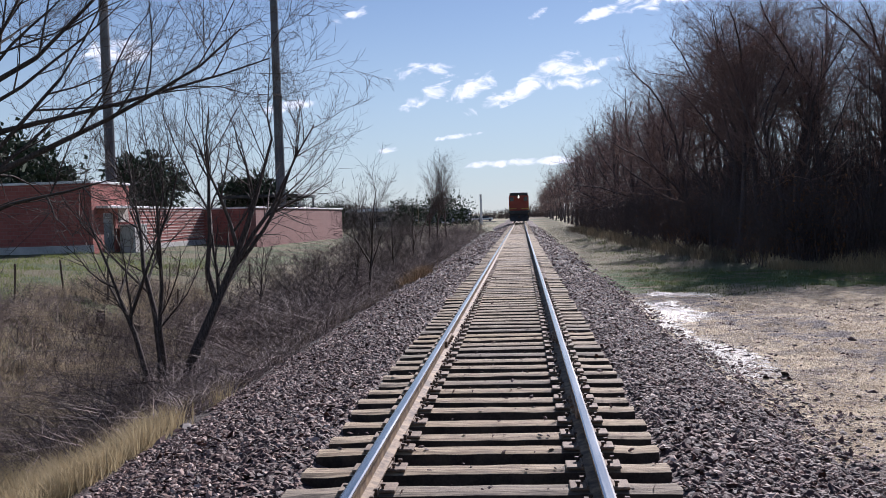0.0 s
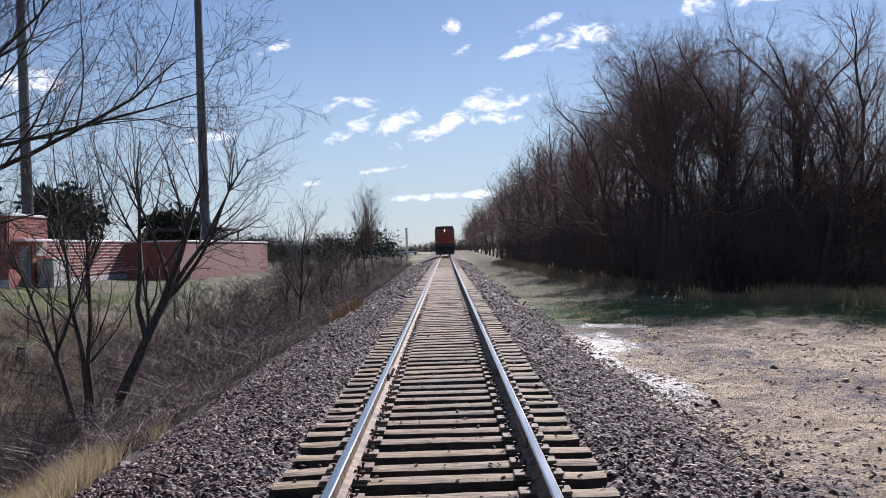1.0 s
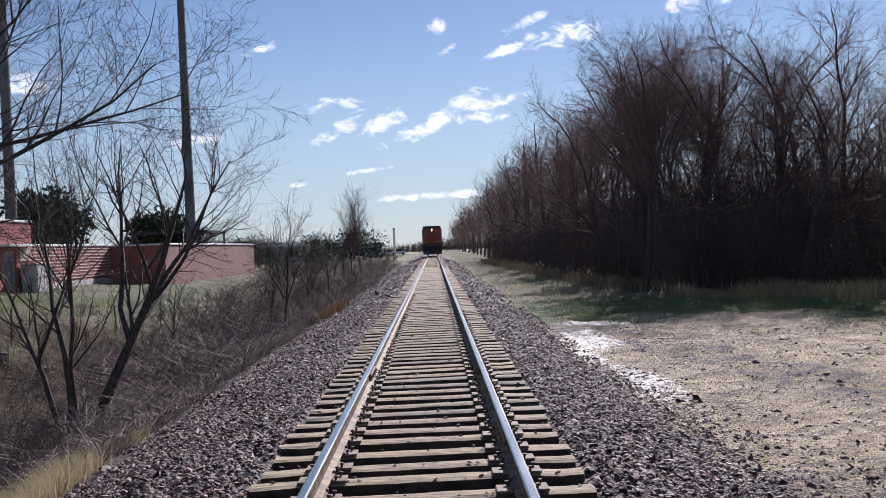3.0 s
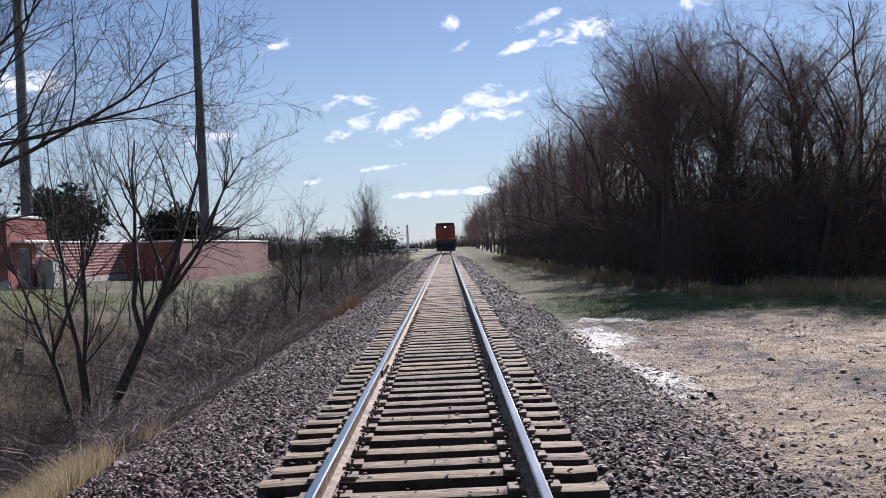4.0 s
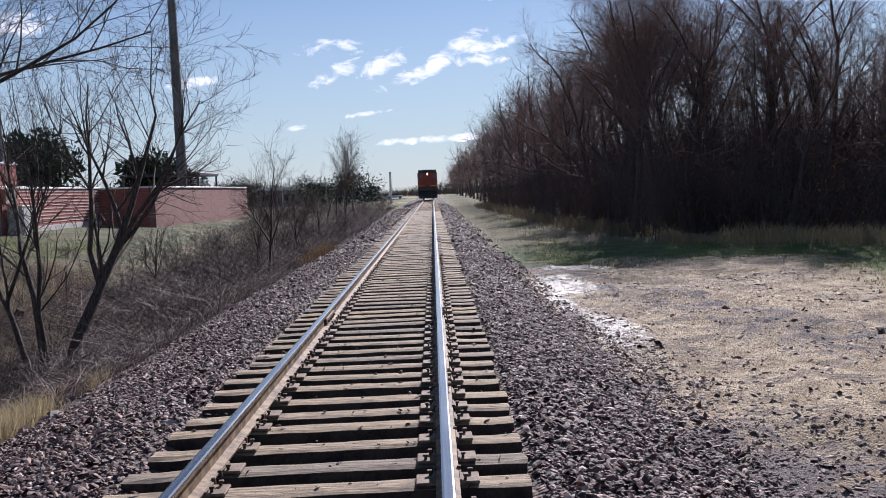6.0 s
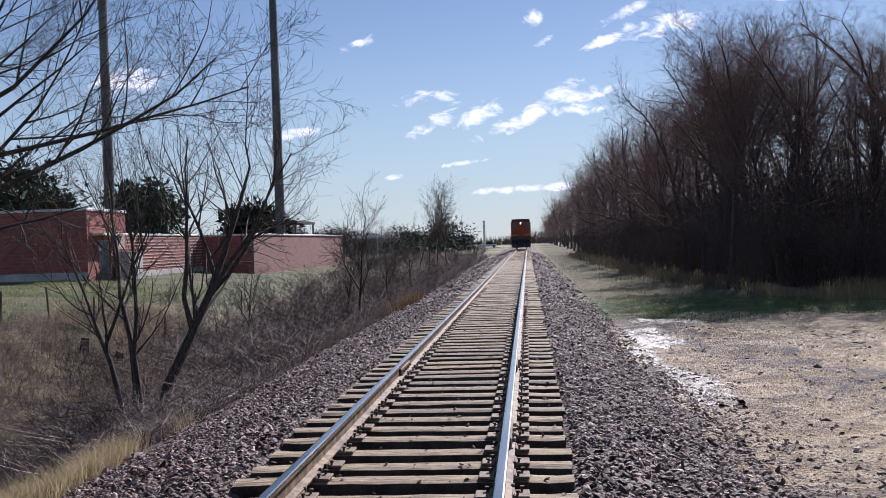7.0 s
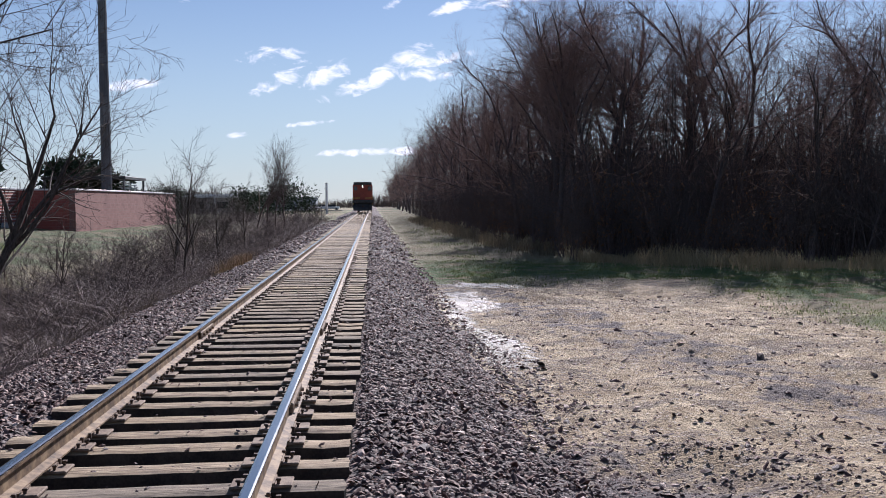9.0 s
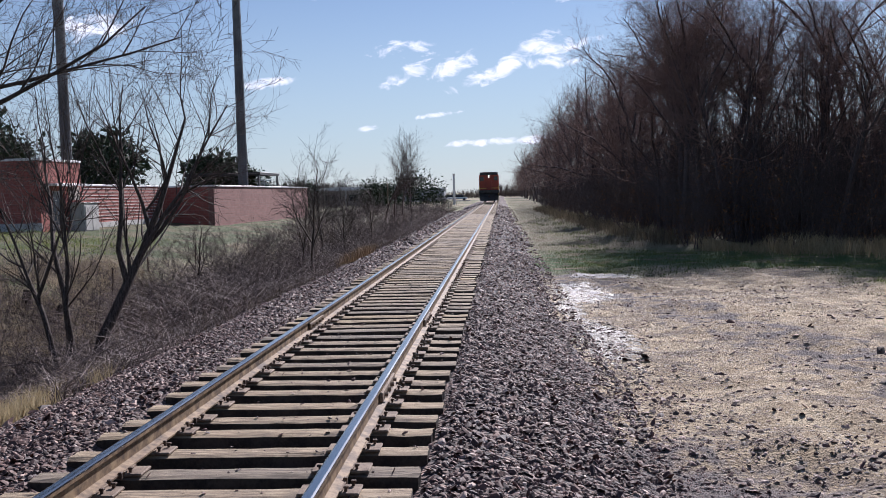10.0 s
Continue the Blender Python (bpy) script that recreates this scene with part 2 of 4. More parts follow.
def make_brick(name, c1, c2, mortar, sx=0.4, sz=0.2):
    m, n = material(name, 0.85)
    x, y, z = n.xyz(n.pos)
    v = n.add("ShaderNodeCombineXYZ", {0: n.math("ADD", x, y), 1: z, 2: 0.0}).outputs[0]
    b = n.add("ShaderNodeTexBrick", {"Vector": v, "Color1": (*c1, 1), "Color2": (*c2, 1), "Mortar": (*mortar, 1), "Scale": 1.0,
                                     "Mortar Size": 0.012, "Brick Width": sx, "Row Height": sz})
    dirt = n.step(n.noise(n.pos, 0.8, 5), 0.45, 0.75)
    c = n.mix(n.math("MULTIPLY", dirt, 0.35), b.outputs["Color"], tuple(0.6 * q for q in c1))
    finish(n, c, None, n.math("SUBTRACT", n.noise(n.pos, 60, 3), b.outputs["Fac"]), 0.006)
    return m


def make_bark(name, c1, c2):
    m, n = material(name, 0.9)
    g = n.noise(n.scaled(n.obj, (9.0, 9.0, 2.0)), 3.0, 5, 0.65)
    c = n.mix(n.step(g, 0.35, 0.65), c1, c2)
    c = n.mix(n.math("MULTIPLY", n.rand, 0.35), c, c1)
    finish(n, c, None, g, 0.02, 0.9)
    return m


M_TIE, M_HEAD, M_RUST, M_STONE, M_BED, M_GROUND = make_wood(), make_rail(True), make_rail(False), make_stone(), make_bed(), make_ground()
# creosote-dark tie sides, deepened by shade between the ties put into the colour
M_TIE_SIDE = simple("creosote_shade_tie_side", (0.022, 0.016, 0.012), (0.075, 0.055, 0.04), 6, 0.85, 0, 0.006, 50)
M_PLATE = simple("tie_plate_steel", (0.13, 0.085, 0.058), (0.28, 0.21, 0.15), 12, 0.8, 0.0, 0.002, 90)
M_SPIKE = simple("spike_steel", (0.05, 0.032, 0.025), (0.12, 0.08, 0.055), 20, 0.7, 0.3, 0.001, 90)
M_BARK = make_bark("bark", (0.032, 0.024, 0.020), (0.11, 0.085, 0.07))
M_TWIG = make_bark("twig", (0.13, 0.080, 0.070), (0.31, 0.20, 0.165))
M_WOOD_DARK = make_bark("woods_bark", (0.055, 0.042, 0.041), (0.15, 0.115, 0.108))
M_BRUSH = make_bark("brush_stem", (0.060, 0.043, 0.038), (0.18, 0.134, 0.115))
M_CANE = simple("cane", (0.055, 0.040, 0.038), (0.28, 0.215, 0.19), 1.0, 0.8, 0, 0.001, 30, island=True)
M_NEEDLE = simple("needles", (0.018, 0.030, 0.014), (0.05, 0.075, 0.032), 3, 0.8, 0, 0.01, 30, island=True)
M_DRY = simple("dry_grass", (0.26, 0.195, 0.105), (0.50, 0.41, 0.25), 1.0, 0.85, 0, 0.001, 8, island=True, thin=0.45)
M_DULL = simple("dull_grass", (0.085, 0.066, 0.042), (0.27, 0.22, 0.145), 1.0, 0.85, 0, 0.001, 8, island=True, thin=0.45)
M_MAT = simple("matted_grass", (0.085, 0.066, 0.048), (0.58, 0.48, 0.33), 0.5, 0.85, 0, 0.001, 8, island=True, thin=0.45)
M_GREEN = simple("green_grass", (0.10, 0.145, 0.04), (0.27, 0.28, 0.10), 1.0, 0.8, 0, 0.001, 8, island=True, thin=0.45)
M_LEAF = simple("dead_leaf", (0.11, 0.055, 0.03), (0.26, 0.14, 0.075), 2.0, 0.85, 0, 0.002, 30, island=True, thin=0.45)
M_BRICK = make_brick("red_block", (0.27, 0.075, 0.058), (0.34, 0.10, 0.078), (0.30, 0.16, 0.13))
M_BRICK2 = make_brick("faded_block", (0.22, 0.10, 0.085), (0.27, 0.13, 0.11), (0.24, 0.15, 0.13))
M_BAND = simple("pale_band", (0.52, 0.40, 0.36), (0.66, 0.55, 0.50), 2, 0.8, 0, 0.003, 30)
M_CONC = simple("concrete", (0.36, 0.35, 0.33), (0.52, 0.50, 0.47), 1.5, 0.85, 0, 0.004, 40)
M_CAP = simple("metal_cap", (0.55, 0.53, 0.52), (0.70, 0.69, 0.68), 2, 0.45, 0.3, 0.001, 30)
M_DOOR = simple("grey_door", (0.17, 0.18, 0.19), (0.23, 0.24, 0.25), 3, 0.5, 0, 0.001, 30)
M_POLE = simple("weathering_steel", (0.085, 0.085, 0.09), (0.155, 0.155, 0.16), 0.6, 0.6, 0.3, 0.003, 20)
M_WHITE = simple("white_paint", (0.68, 0.68, 0.67), (0.80, 0.80, 0.79), 2, 0.5, 0, 0.001, 30)
M_ORANGE = simple("orange_paint", (0.24, 0.032, 0.014), (0.31, 0.048, 0.018), 1.2, 0.45, 0, 0.002, 20)
M_BLACK = simple("black_paint", (0.018, 0.018, 0.019), (0.05, 0.048, 0.046), 2, 0.55, 0, 0.002, 30)
M_YELLOW = simple("yellow_stripe", (0.55, 0.36, 0.04), (0.65, 0.44, 0.06), 2, 0.5, 0, 0.001, 30)
M_GREYROOF = simple("grey_roof", (0.30, 0.31, 0.33), (0.42, 0.43, 0.45), 0.6, 0.7, 0, 0.003, 10)
M_TAN = simple("tan_siding", (0.30, 0.26, 0.22), (0.40, 0.35, 0.30), 0.5, 0.8, 0, 0.003, 12)
M_GLASS, ng = material("dark_glass", 0.08)
finish(ng, ng.mix(ng.noise(ng.pos, 1.5, 2), (0.02, 0.025, 0.03), (0.05, 0.055, 0.06)))
M_LAMP, nl = material("headlight", 0.3)
nl.bsdf.inputs["Base Color"].default_value = (0.9, 0.85, 0.75, 1)
nl.bsdf.inputs["Emission Color"].default_value = (1.0, 0.82, 0.6, 1)
nl.bsdf.inputs["Emission Strength"].default_value = 3.0
M_ASPHALT = simple("asphalt", (0.045, 0.045, 0.047), (0.075, 0.074, 0.074), 1, 0.85, 0, 0.004, 30)


# ---- mesh helpers ----
def mesh_of(name, verts, faces, mat, smooth=False):
    me = bpy.data.meshes.new(name)
    if isinstance(verts, np.ndarray) and isinstance(faces, np.ndarray):
        k = faces.shape[1]
        me.vertices.add(len(verts))
        me.vertices.foreach_set("co", verts.astype(np.float32).ravel())
        me.loops.add(faces.size)
        me.loops.foreach_set("vertex_index", faces.astype(np.int32).ravel())
        me.polygons.add(len(faces))
        me.polygons.foreach_set("loop_start", np.arange(0, faces.size, k, dtype=np.int32))
        me.update(calc_edges=True)
    else:
        me.from_pydata([tuple(v) for v in verts], [], faces)
    me.materials.append(mat)
    if smooth:
        me.polygons.foreach_set("use_smooth", [True] * len(me.polygons))
    me.update()
    return me


def put(name, data, parent=None, at=None, label=""):
    ob = new(name, data)
    if parent is not None:
        ob.parent = parent
    if at is not None:
        ob.matrix_basis = at
    if label:
        ob["label"] = label
    return ob


def part(name, bm, mat, parent=None, label="", at=None):
    me = bpy.data.meshes.new(name)
    bm.to_mesh(me)
    bm.free()
    me.materials.append(mat)
    return put(name, me, parent, at, label)


def box(bm, lo, hi, bevel=0.0):
    r = bmesh.ops.create_cube(bm, size=1.0)
    c = [(a + b) / 2 for a, b in zip(lo, hi)]
    s = [abs(b - a) for a, b in zip(lo, hi)]
    for v in r["verts"]:
        v.co = Vector([v.co[i] * s[i] + c[i] for i in range(3)])
    if bevel:
        es = list({e for v in r["verts"] for e in v.link_edges})
        bmesh.ops.bevel(bm, geom=es, offset=bevel, segments=1, affect="EDGES")
    return bm


def boxes(*items, bevel=0.0):
    bm = bmesh.new()
    for lo, hi in items:
        box(bm, lo, hi, bevel)
    return bm


def cyl(bm, p0, p1, r0, r1, n=12):
    p0, p1 = Vector(p0), Vector(p1)
    d = p1 - p0
    m = Matrix.Translation((p0 + p1) / 2) @ d.to_track_quat("Z", "Y").to_matrix().to_4x4()
    bmesh.ops.create_cone(bm, cap_ends=True, segments=n, radius1=r0, radius2=r1, depth=d.length, matrix=m)
    return bm


def extrude_profile(name, prof, y0, y1, mat, cuts=1):
    k = len(prof)
    ys = np.linspace(y0, y1, cuts + 1)
    verts = [(px, yy, pz) for yy in ys for px, pz in prof]
    faces = [(i * k + j, i * k + (j + 1) % k, (i + 1) * k + (j + 1) % k, (i + 1) * k + j) for i in range(cuts) for j in range(k)]
    faces += [tuple(range(k)), tuple(range(cuts * k + k - 1, cuts * k - 1, -1))]
    return mesh_of(name, verts, faces, mat)


def tubes(segs):
    """Vertices and faces of tapered tubes, from rows x0 y0 z0 x1 y1 z1 r0 r1 and a count of sides."""
    V, F, base = [], [], 0
    for sides in (3, 4, 6):
        S = np.array([s[:8] for s in segs if s[8] == sides], float)
        if not len(S):
            continue
        a, b = S[:, :3], S[:, 3:6]
        d = b - a
        d /= np.linalg.norm(d, axis=1, keepdims=True) + 1e-9
        ref = np.where(np.abs(d[:, 2:3]) < 0.9, np.array([[0, 0, 1.0]]), np.array([[1.0, 0, 0]]))
        u = np.cross(d, ref)
        u /= np.linalg.norm(u, axis=1, keepdims=True) + 1e-9
        w = np.cross(d, u)
        ang = np.arange(sides) * 2 * np.pi / sides
        ring = u[:, None, :] * np.cos(ang)[None, :, None] + w[:, None, :] * np.sin(ang)[None, :, None]
        lo, hi = a[:, None, :] + ring * S[:, 6, None, None], b[:, None, :] + ring * S[:, 7, None, None]
        vv = np.concatenate([lo, hi], 1).reshape(-1, 3)
        i = np.arange(len(S))[:, None] * 2 * sides + base
        j = np.arange(sides)[None, :]
        k = (np.arange(sides)[None, :] + 1) % sides
        ff = np.stack([i + j, i + k, i + sides + k, i + sides + j], -1).reshape(-1, 4)
        V.append(vv)
        F.append(ff)
        base += len(vv)
    return np.concatenate(V), np.concatenate(F)


def grow(rng, p, d, length, r, level, top, out, spread, up, kids, wiggle=0.18, thin=0.004):
    """One branch as a bending chain of segments, with side branches along it."""
    n, base = (6, 4) if level == 0 else (5, 4) if level == 1 else (2, 2) if level == top else (4, 3)
    step = length / n
    p, d = np.array(p, float), np.array(d, float)
    bend = rng.normal(0, wiggle * (0.25 if level < 2 else 0.5), 3)
    for i in range(n):
        d = d + bend + rng.normal(0, wiggle, 3) + np.array([0, 0, up * (1.0 if level < 2 else 1.6)])
        d /= np.linalg.norm(d)
        q = p + d * step
        r1 = r * (1 - 0.80 * (i + 1) / n)
        r0 = r * (1 - 0.80 * i / n)
        out.append((*p, *q, max(r0, thin * 0.6), max(r1, thin * 0.45), 6 if r0 > 0.05 else 4 if r0 > 0.02 else 3, level))
        if level < top and (i > 1 or level > 0):
            want = kids[level] * base / (n - 2 * (level == 0))
            for _ in range(int(want) + (rng.uniform() < want % 1)):
                side = rng.normal(0, 1, 3)
                side -= d * side.dot(d)
                side /= np.linalg.norm(side) + 1e-9
                nd = d * (1 - spread * 0.55) + side * spread
                f = rng.uniform(0.0, 1.0)
                grow(rng, p + d * step * f, nd, length * rng.uniform(0.36, 0.62) * (1.15 - 0.45 * i / n), max(r0 * rng.uniform(0.4, 0.65), thin), level + 1, top, out, spread, up * 0.8, kids, wiggle, thin)
        p = q


def plant(name, segs, mats, split, label, category, group="", stuff=False):
    """A tree or shrub: an Empty at its base with trunk and crown."""
    e = tagged(new(name), label, category, group)
    if stuff:
        v, f = tubes(segs)
        tagged(put("crown", mesh_of("crown", v, f, mats[0]), e), kind="stuff")
        return e
    for nm, sel, mat in (("trunk", [s for s in segs if s[9] <= split], mats[0]), ("crown", [s for s in segs if s[9] > split], mats[1])):
        if sel:
            v, f = tubes(sel)
            put(nm, mesh_of(nm, v, f, mat), e)
    return e


def blades(rng, pts, h, w, lean):
    """Grass blades: bent strips of three triangles at points."""
    n = len(pts)
    a = rng.uniform(0, 2 * np.pi, n)
    side = np.stack([np.cos(a), np.sin(a), np.zeros(n)], 1)
    b = rng.uniform(0, 2 * np.pi, n)
    tilt = np.stack([np.cos(b), np.sin(b), np.zeros(n)], 1) * (rng.uniform(0.1, 1.0, n) * lean)[:, None]
    hh = (h * rng.uniform(0.5, 1.15, n))[:, None]
    up = np.array([[0, 0, 1.0]])
    ww = w * rng.uniform(0.6, 1.3, n)[:, None]
    p0, p1 = pts - side * ww, pts + side * ww
    mid = pts + up * hh * 0.6 + tilt * hh * 0.4
    tip = pts + up * hh * 0.95 + tilt * hh
    V = np.stack([p0, p1, mid - side * ww * 0.7, mid + side * ww * 0.7, tip], 1).reshape(-1, 3)
    k = np.arange(n) * 5
    F = [(i, i + 1, i + 3, i + 2) for i in k.tolist()] + [(i + 2, i + 3, i + 4) for i in k.tolist()]
    return V, F


# ---- terrain ----
PROF_X = np.array([-3000, -60, -23, -16, -13, -11.6, -9.5, -7.5, -5.6, -4.4, -2.8, -1.75, -1.36, -1.2, 1.2, 1.36, 1.75, 2.95, 3.4, 12, 60, 3000], float)
PROF_Z = np.array([0.8, 0.8, 0.3, -0.45, -0.9, -1.85, -2.0, -1.95, -1.55, -1.0, -0.34, -0.075, -0.055, -0.125, -0.125, -0.055, -0.075, -0.44, -0.47, -0.45, -0.2, 0.5], float)


LUMPS = np.random.default_rng(9).normal(0, 1, (257, 257))


def ground_z(x, y):
    x, y = np.asarray(x, float), np.asarray(y, float)
    z = np.interp(x, PROF_X, PROF_Z)
    far = np.clip((y - 60) / 60, 0, 1)
    flat = np.where(np.abs(x) < 1.75, z, np.interp(x, [-3000, -60, -6, -3.2, -1.75, 1.75, 3.2, 3000], [0.0, -0.2, -0.75, -0.6, -0.09, -0.09, -0.45, -0.3]))
    z = z * (1 - far) + flat * far
    off = np.clip((np.abs(x) - 3.2) / 2, 0, 1)
    z = z + off * (0.035 * np.sin(0.9 * x + 0.5 * y) + 0.03 * np.sin(1.7 * y - 0.8 * x) + 0.02 * np.sin(3.1 * x + 2.3 * y))
    lot = np.clip((x - 3.1) / 0.8, 0, 1) * np.clip((30 - y) / 4, 0, 1)
    i, j = np.clip((x / 0.42) % 255, 0, 254.99), np.clip((y / 0.42) % 255, 0, 254.99)
    i0, j0 = i.astype(int), j.astype(int)
    a, b_ = i - i0, j - j0
    g = LUMPS
    lump = (g[i0, j0] * (1 - a) + g[i0 + 1, j0] * a) * (1 - b_) + (g[i0, j0 + 1] * (1 - a) + g[i0 + 1, j0 + 1] * a) * b_
    z = z + lot * 0.036 * lump
    bank = np.clip((-5.2 - x) / 1.5, 0, 1) * np.clip((x + 19) / 4, 0, 1) * np.clip((36 - y) / 6, 0, 1)
    i, j = np.clip((x / 1.15) % 255, 0, 254.99), np.clip((y / 1.15) % 255, 0, 254.99)
    i0, j0 = i.astype(int), j.astype(int)
    a, b_ = i - i0, j - j0
    a, b_ = a * a * (3 - 2 * a), b_ * b_ * (3 - 2 * b_)
    z = z + bank * 0.13 * ((g[i0, j0] * (1 - a) + g[i0 + 1, j0] * a) * (1 - b_) + (g[i0, j0 + 1] * (1 - a) + g[i0 + 1, j0 + 1] * a) * b_)
    z = z + 0.06 * np.exp(-((x - 4.0 + (y - 8.3) * 0.6) / 0.9) ** 2 - ((y - 8.3 + (x - 4.0) * 0.15) / 0.28) ** 2)
    return z


gx = np.unique(np.concatenate([np.linspace(-14, 14, 141), -14 - np.geomspace(0.4, 2900, 34), 14 + np.geomspace(0.4, 2900, 34)]))
gy = np.unique(np.concatenate([np.linspace(-10, 4, 15), np.linspace(4, 34, 151), 34 + np.geomspace(0.3, 4400, 60), [-60, -300, -1500]]))
GX, GY = np.meshgrid(gx, gy)
GZ = ground_z(GX, GY)
GZ = GZ - 0.06 * (np.abs(GX) < 2.6)
nx, ny = len(gx), len(gy)
idx = np.arange(nx * ny).reshape(ny, nx)
gf = np.stack([idx[:-1, :-1], idx[:-1, 1:], idx[1:, 1:], idx[1:, :-1]], -1).reshape(-1, 4)
tagged(new("ground", mesh_of("ground", np.stack([GX, GY, GZ], -1).reshape(-1, 3), gf, M_GROUND, True)),
       "sandy dirt lot with puddles, green verge and dry grass", "ground", kind="structure")

# ---- ballast ----
rng = np.random.default_rng(5)
bx = np.array([-4.5, -4.0, -3.4, -2.8, -2.2, -1.75, -1.36, -1.2, 0, 1.2, 1.36, 1.75, 2.2, 2.7, 3.0])
by = np.concatenate([np.arange(-6, 40, 0.5), 40 + np.geomspace(0.5, 900, 40)])
BX, BY = np.meshgrid(bx, by)
BX = BX + (np.abs(BX) > 2.6) * (0.18 * np.sin(BY * 1.3) + 0.1 * np.sin(BY * 3.1 + 1))
BZ = ground_z(BX, BY) + np.where((BX < -4.2) | (BX > 2.85), -0.02, 0.012)
bi = np.arange(BX.size).reshape(BX.shape)
bf = np.stack([bi[:-1, :-1], bi[:-1, 1:], bi[1:, 1:], bi[1:, :-1]], -1).reshape(-1, 4)
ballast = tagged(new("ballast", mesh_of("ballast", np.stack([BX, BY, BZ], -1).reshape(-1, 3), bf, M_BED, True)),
                 "purplish grey crushed stone ballast under the track", "ballast", kind="stuff")

STONE = np.array([(1, 0, -.2), (.3, .9, .1), (-.8, .6, -.1), (-.9, -.5, .15), (.2, -1, -.1), (.45, .25, .75), (-.4, .1, .8), (0, -.4, .65)], float)
STONE_F = [(0, 1, 5), (1, 2, 6, 5), (2, 3, 6), (3, 4, 7), (3, 7, 6), (4, 0, 5, 7), (5, 6, 7)]


def stones(rng, pts, size):
    n = len(pts)
    a = rng.uniform(0, 2 * np.pi, n)
    s = (size * (0.5 + 1.1 * rng.uniform(0, 1, n) ** 1.8))[:, None, None]
    sh = STONE[None] * (1 + rng.normal(0, 0.16, (n, 8, 3))) * np.array([1.3, 0.85, 0.5])
    t = rng.normal(0, 0.36, (n, 2))
    sh[:, :, 2] += sh[:, :, 0] * t[:, :1] + sh[:, :, 1] * t[:, 1:]
    c, si = np.cos(a)[:, None], np.sin(a)[:, None]
    x, y = sh[:, :, 0] * c - sh[:, :, 1] * si, sh[:, :, 0] * si + sh[:, :, 1] * c
    V = np.stack([x, y, sh[:, :, 2]], -1) * s + pts[:, None, :]
    F = [tuple(q + 8 * i for q in f) for i in range(n) for f in STONE_F]
    return V.reshape(-1, 3), F


def ballast_points(rng, n, y0, y1, bias=1.0):
    y = y0 + (y1 - y0) * rng.uniform(0, 1, n) ** bias
    x = rng.uniform(-4.3, 3.15, n)
    keep = ((x < 2.75) | (rng.uniform(0, 1, n) < 0.35)) & (x > np.where(y < 13, -3.95, -4.4) + 0.12 * np.sin(y * 2.3))
    x, y = x[keep], y[keep]
    lift = np.where(np.abs(x) < 1.3, rng.uniform(-0.035, 0.012, len(x)), rng.uniform(0.0, 0.03, len(x)))
    return np.stack([x, y, ground_z(x, y) + lift], 1)


TIE_STEP, TIE_FIRST = 0.462, 2.36


def between_ties(p):
    """Stones that would lie inside a tie are left out."""
    f = np.abs(((p[:, 1] - TIE_FIRST) / TIE_STEP + 0.5) % 1.0 - 0.5) * TIE_STEP
    return p[(np.abs(p[:, 0]) > 1.33) | (f > 0.125)]


pts = np.concatenate([ballast_points(rng, 70000, 4.2, 15, 1.2), ballast_points(rng, 30000, 15, 30), ballast_points(rng, 9000, 30, 60), ballast_points(rng, 7000, 60, 120)])
pts = between_ties(pts)
sizes = np.where(pts[:, 1] < 15, 0.0235, np.where(pts[:, 1] < 30, 0.029, np.where(pts[:, 1] < 60, 0.048, 0.065)))
v, f = stones(rng, pts, sizes)
tagged(put("loose_stones", mesh_of("loose_stones", v, f, M_STONE), ballast), kind="stuff")

# ---- track ----
track = tagged(new("railway_track"), "single railway track, worn shiny rails on weathered wooden ties", "railway track")
R = 0.7525
HEAD = 0.19
FOOT = [(-0.07, 0.022), (0.07, 0.022), (0.07, 0.034), (0.012, 0.052), (0.010, HEAD - 0.045), (0.034, HEAD - 0.036), (0.036, HEAD - 0.010), (-0.036, HEAD - 0.010), (-0.034, HEAD - 0.036), (-0.010, HEAD - 0.045), (-0.012, 0.052), (-0.07, 0.034)]
TOP = [(-0.0365, HEAD - 0.012), (0.0365, HEAD - 0.012), (0.034, HEAD - 0.004), (0.022, HEAD), (-0.022, HEAD), (-0.034, HEAD - 0.004)]
for s in (-1, 1):
    rail = put("rail", extrude_profile("rail", FOOT, -8, 900, M_RUST, 1), track, Matrix.Translation((s * R, 0, 0)), "rusty tan steel rail")
    put("rail_head", extrude_profile("rail_head", TOP, -8, 900, M_HEAD, 1), rail, None, "polished bright rail top")
    for jy in ((12.7,) if s < 0 else (8.6, 12.85)):
        bar = boxes(((-0.045, jy - 0.42, 0.055), (-0.012, jy + 0.42, 0.135)), ((0.012, jy - 0.42, 0.055), (0.045, jy + 0.42, 0.135)), bevel=0.008)
        for k in range(4):
            cyl(bar, (-0.075, jy - 0.3 + 0.2 * k, 0.095), (0.075, jy - 0.3 + 0.2 * k, 0.095), 0.017, 0.017, 6)
        part("joint_bar", bar, M_PLATE if s > 0 else M_RUST, rail, "bolted steel joint bar")


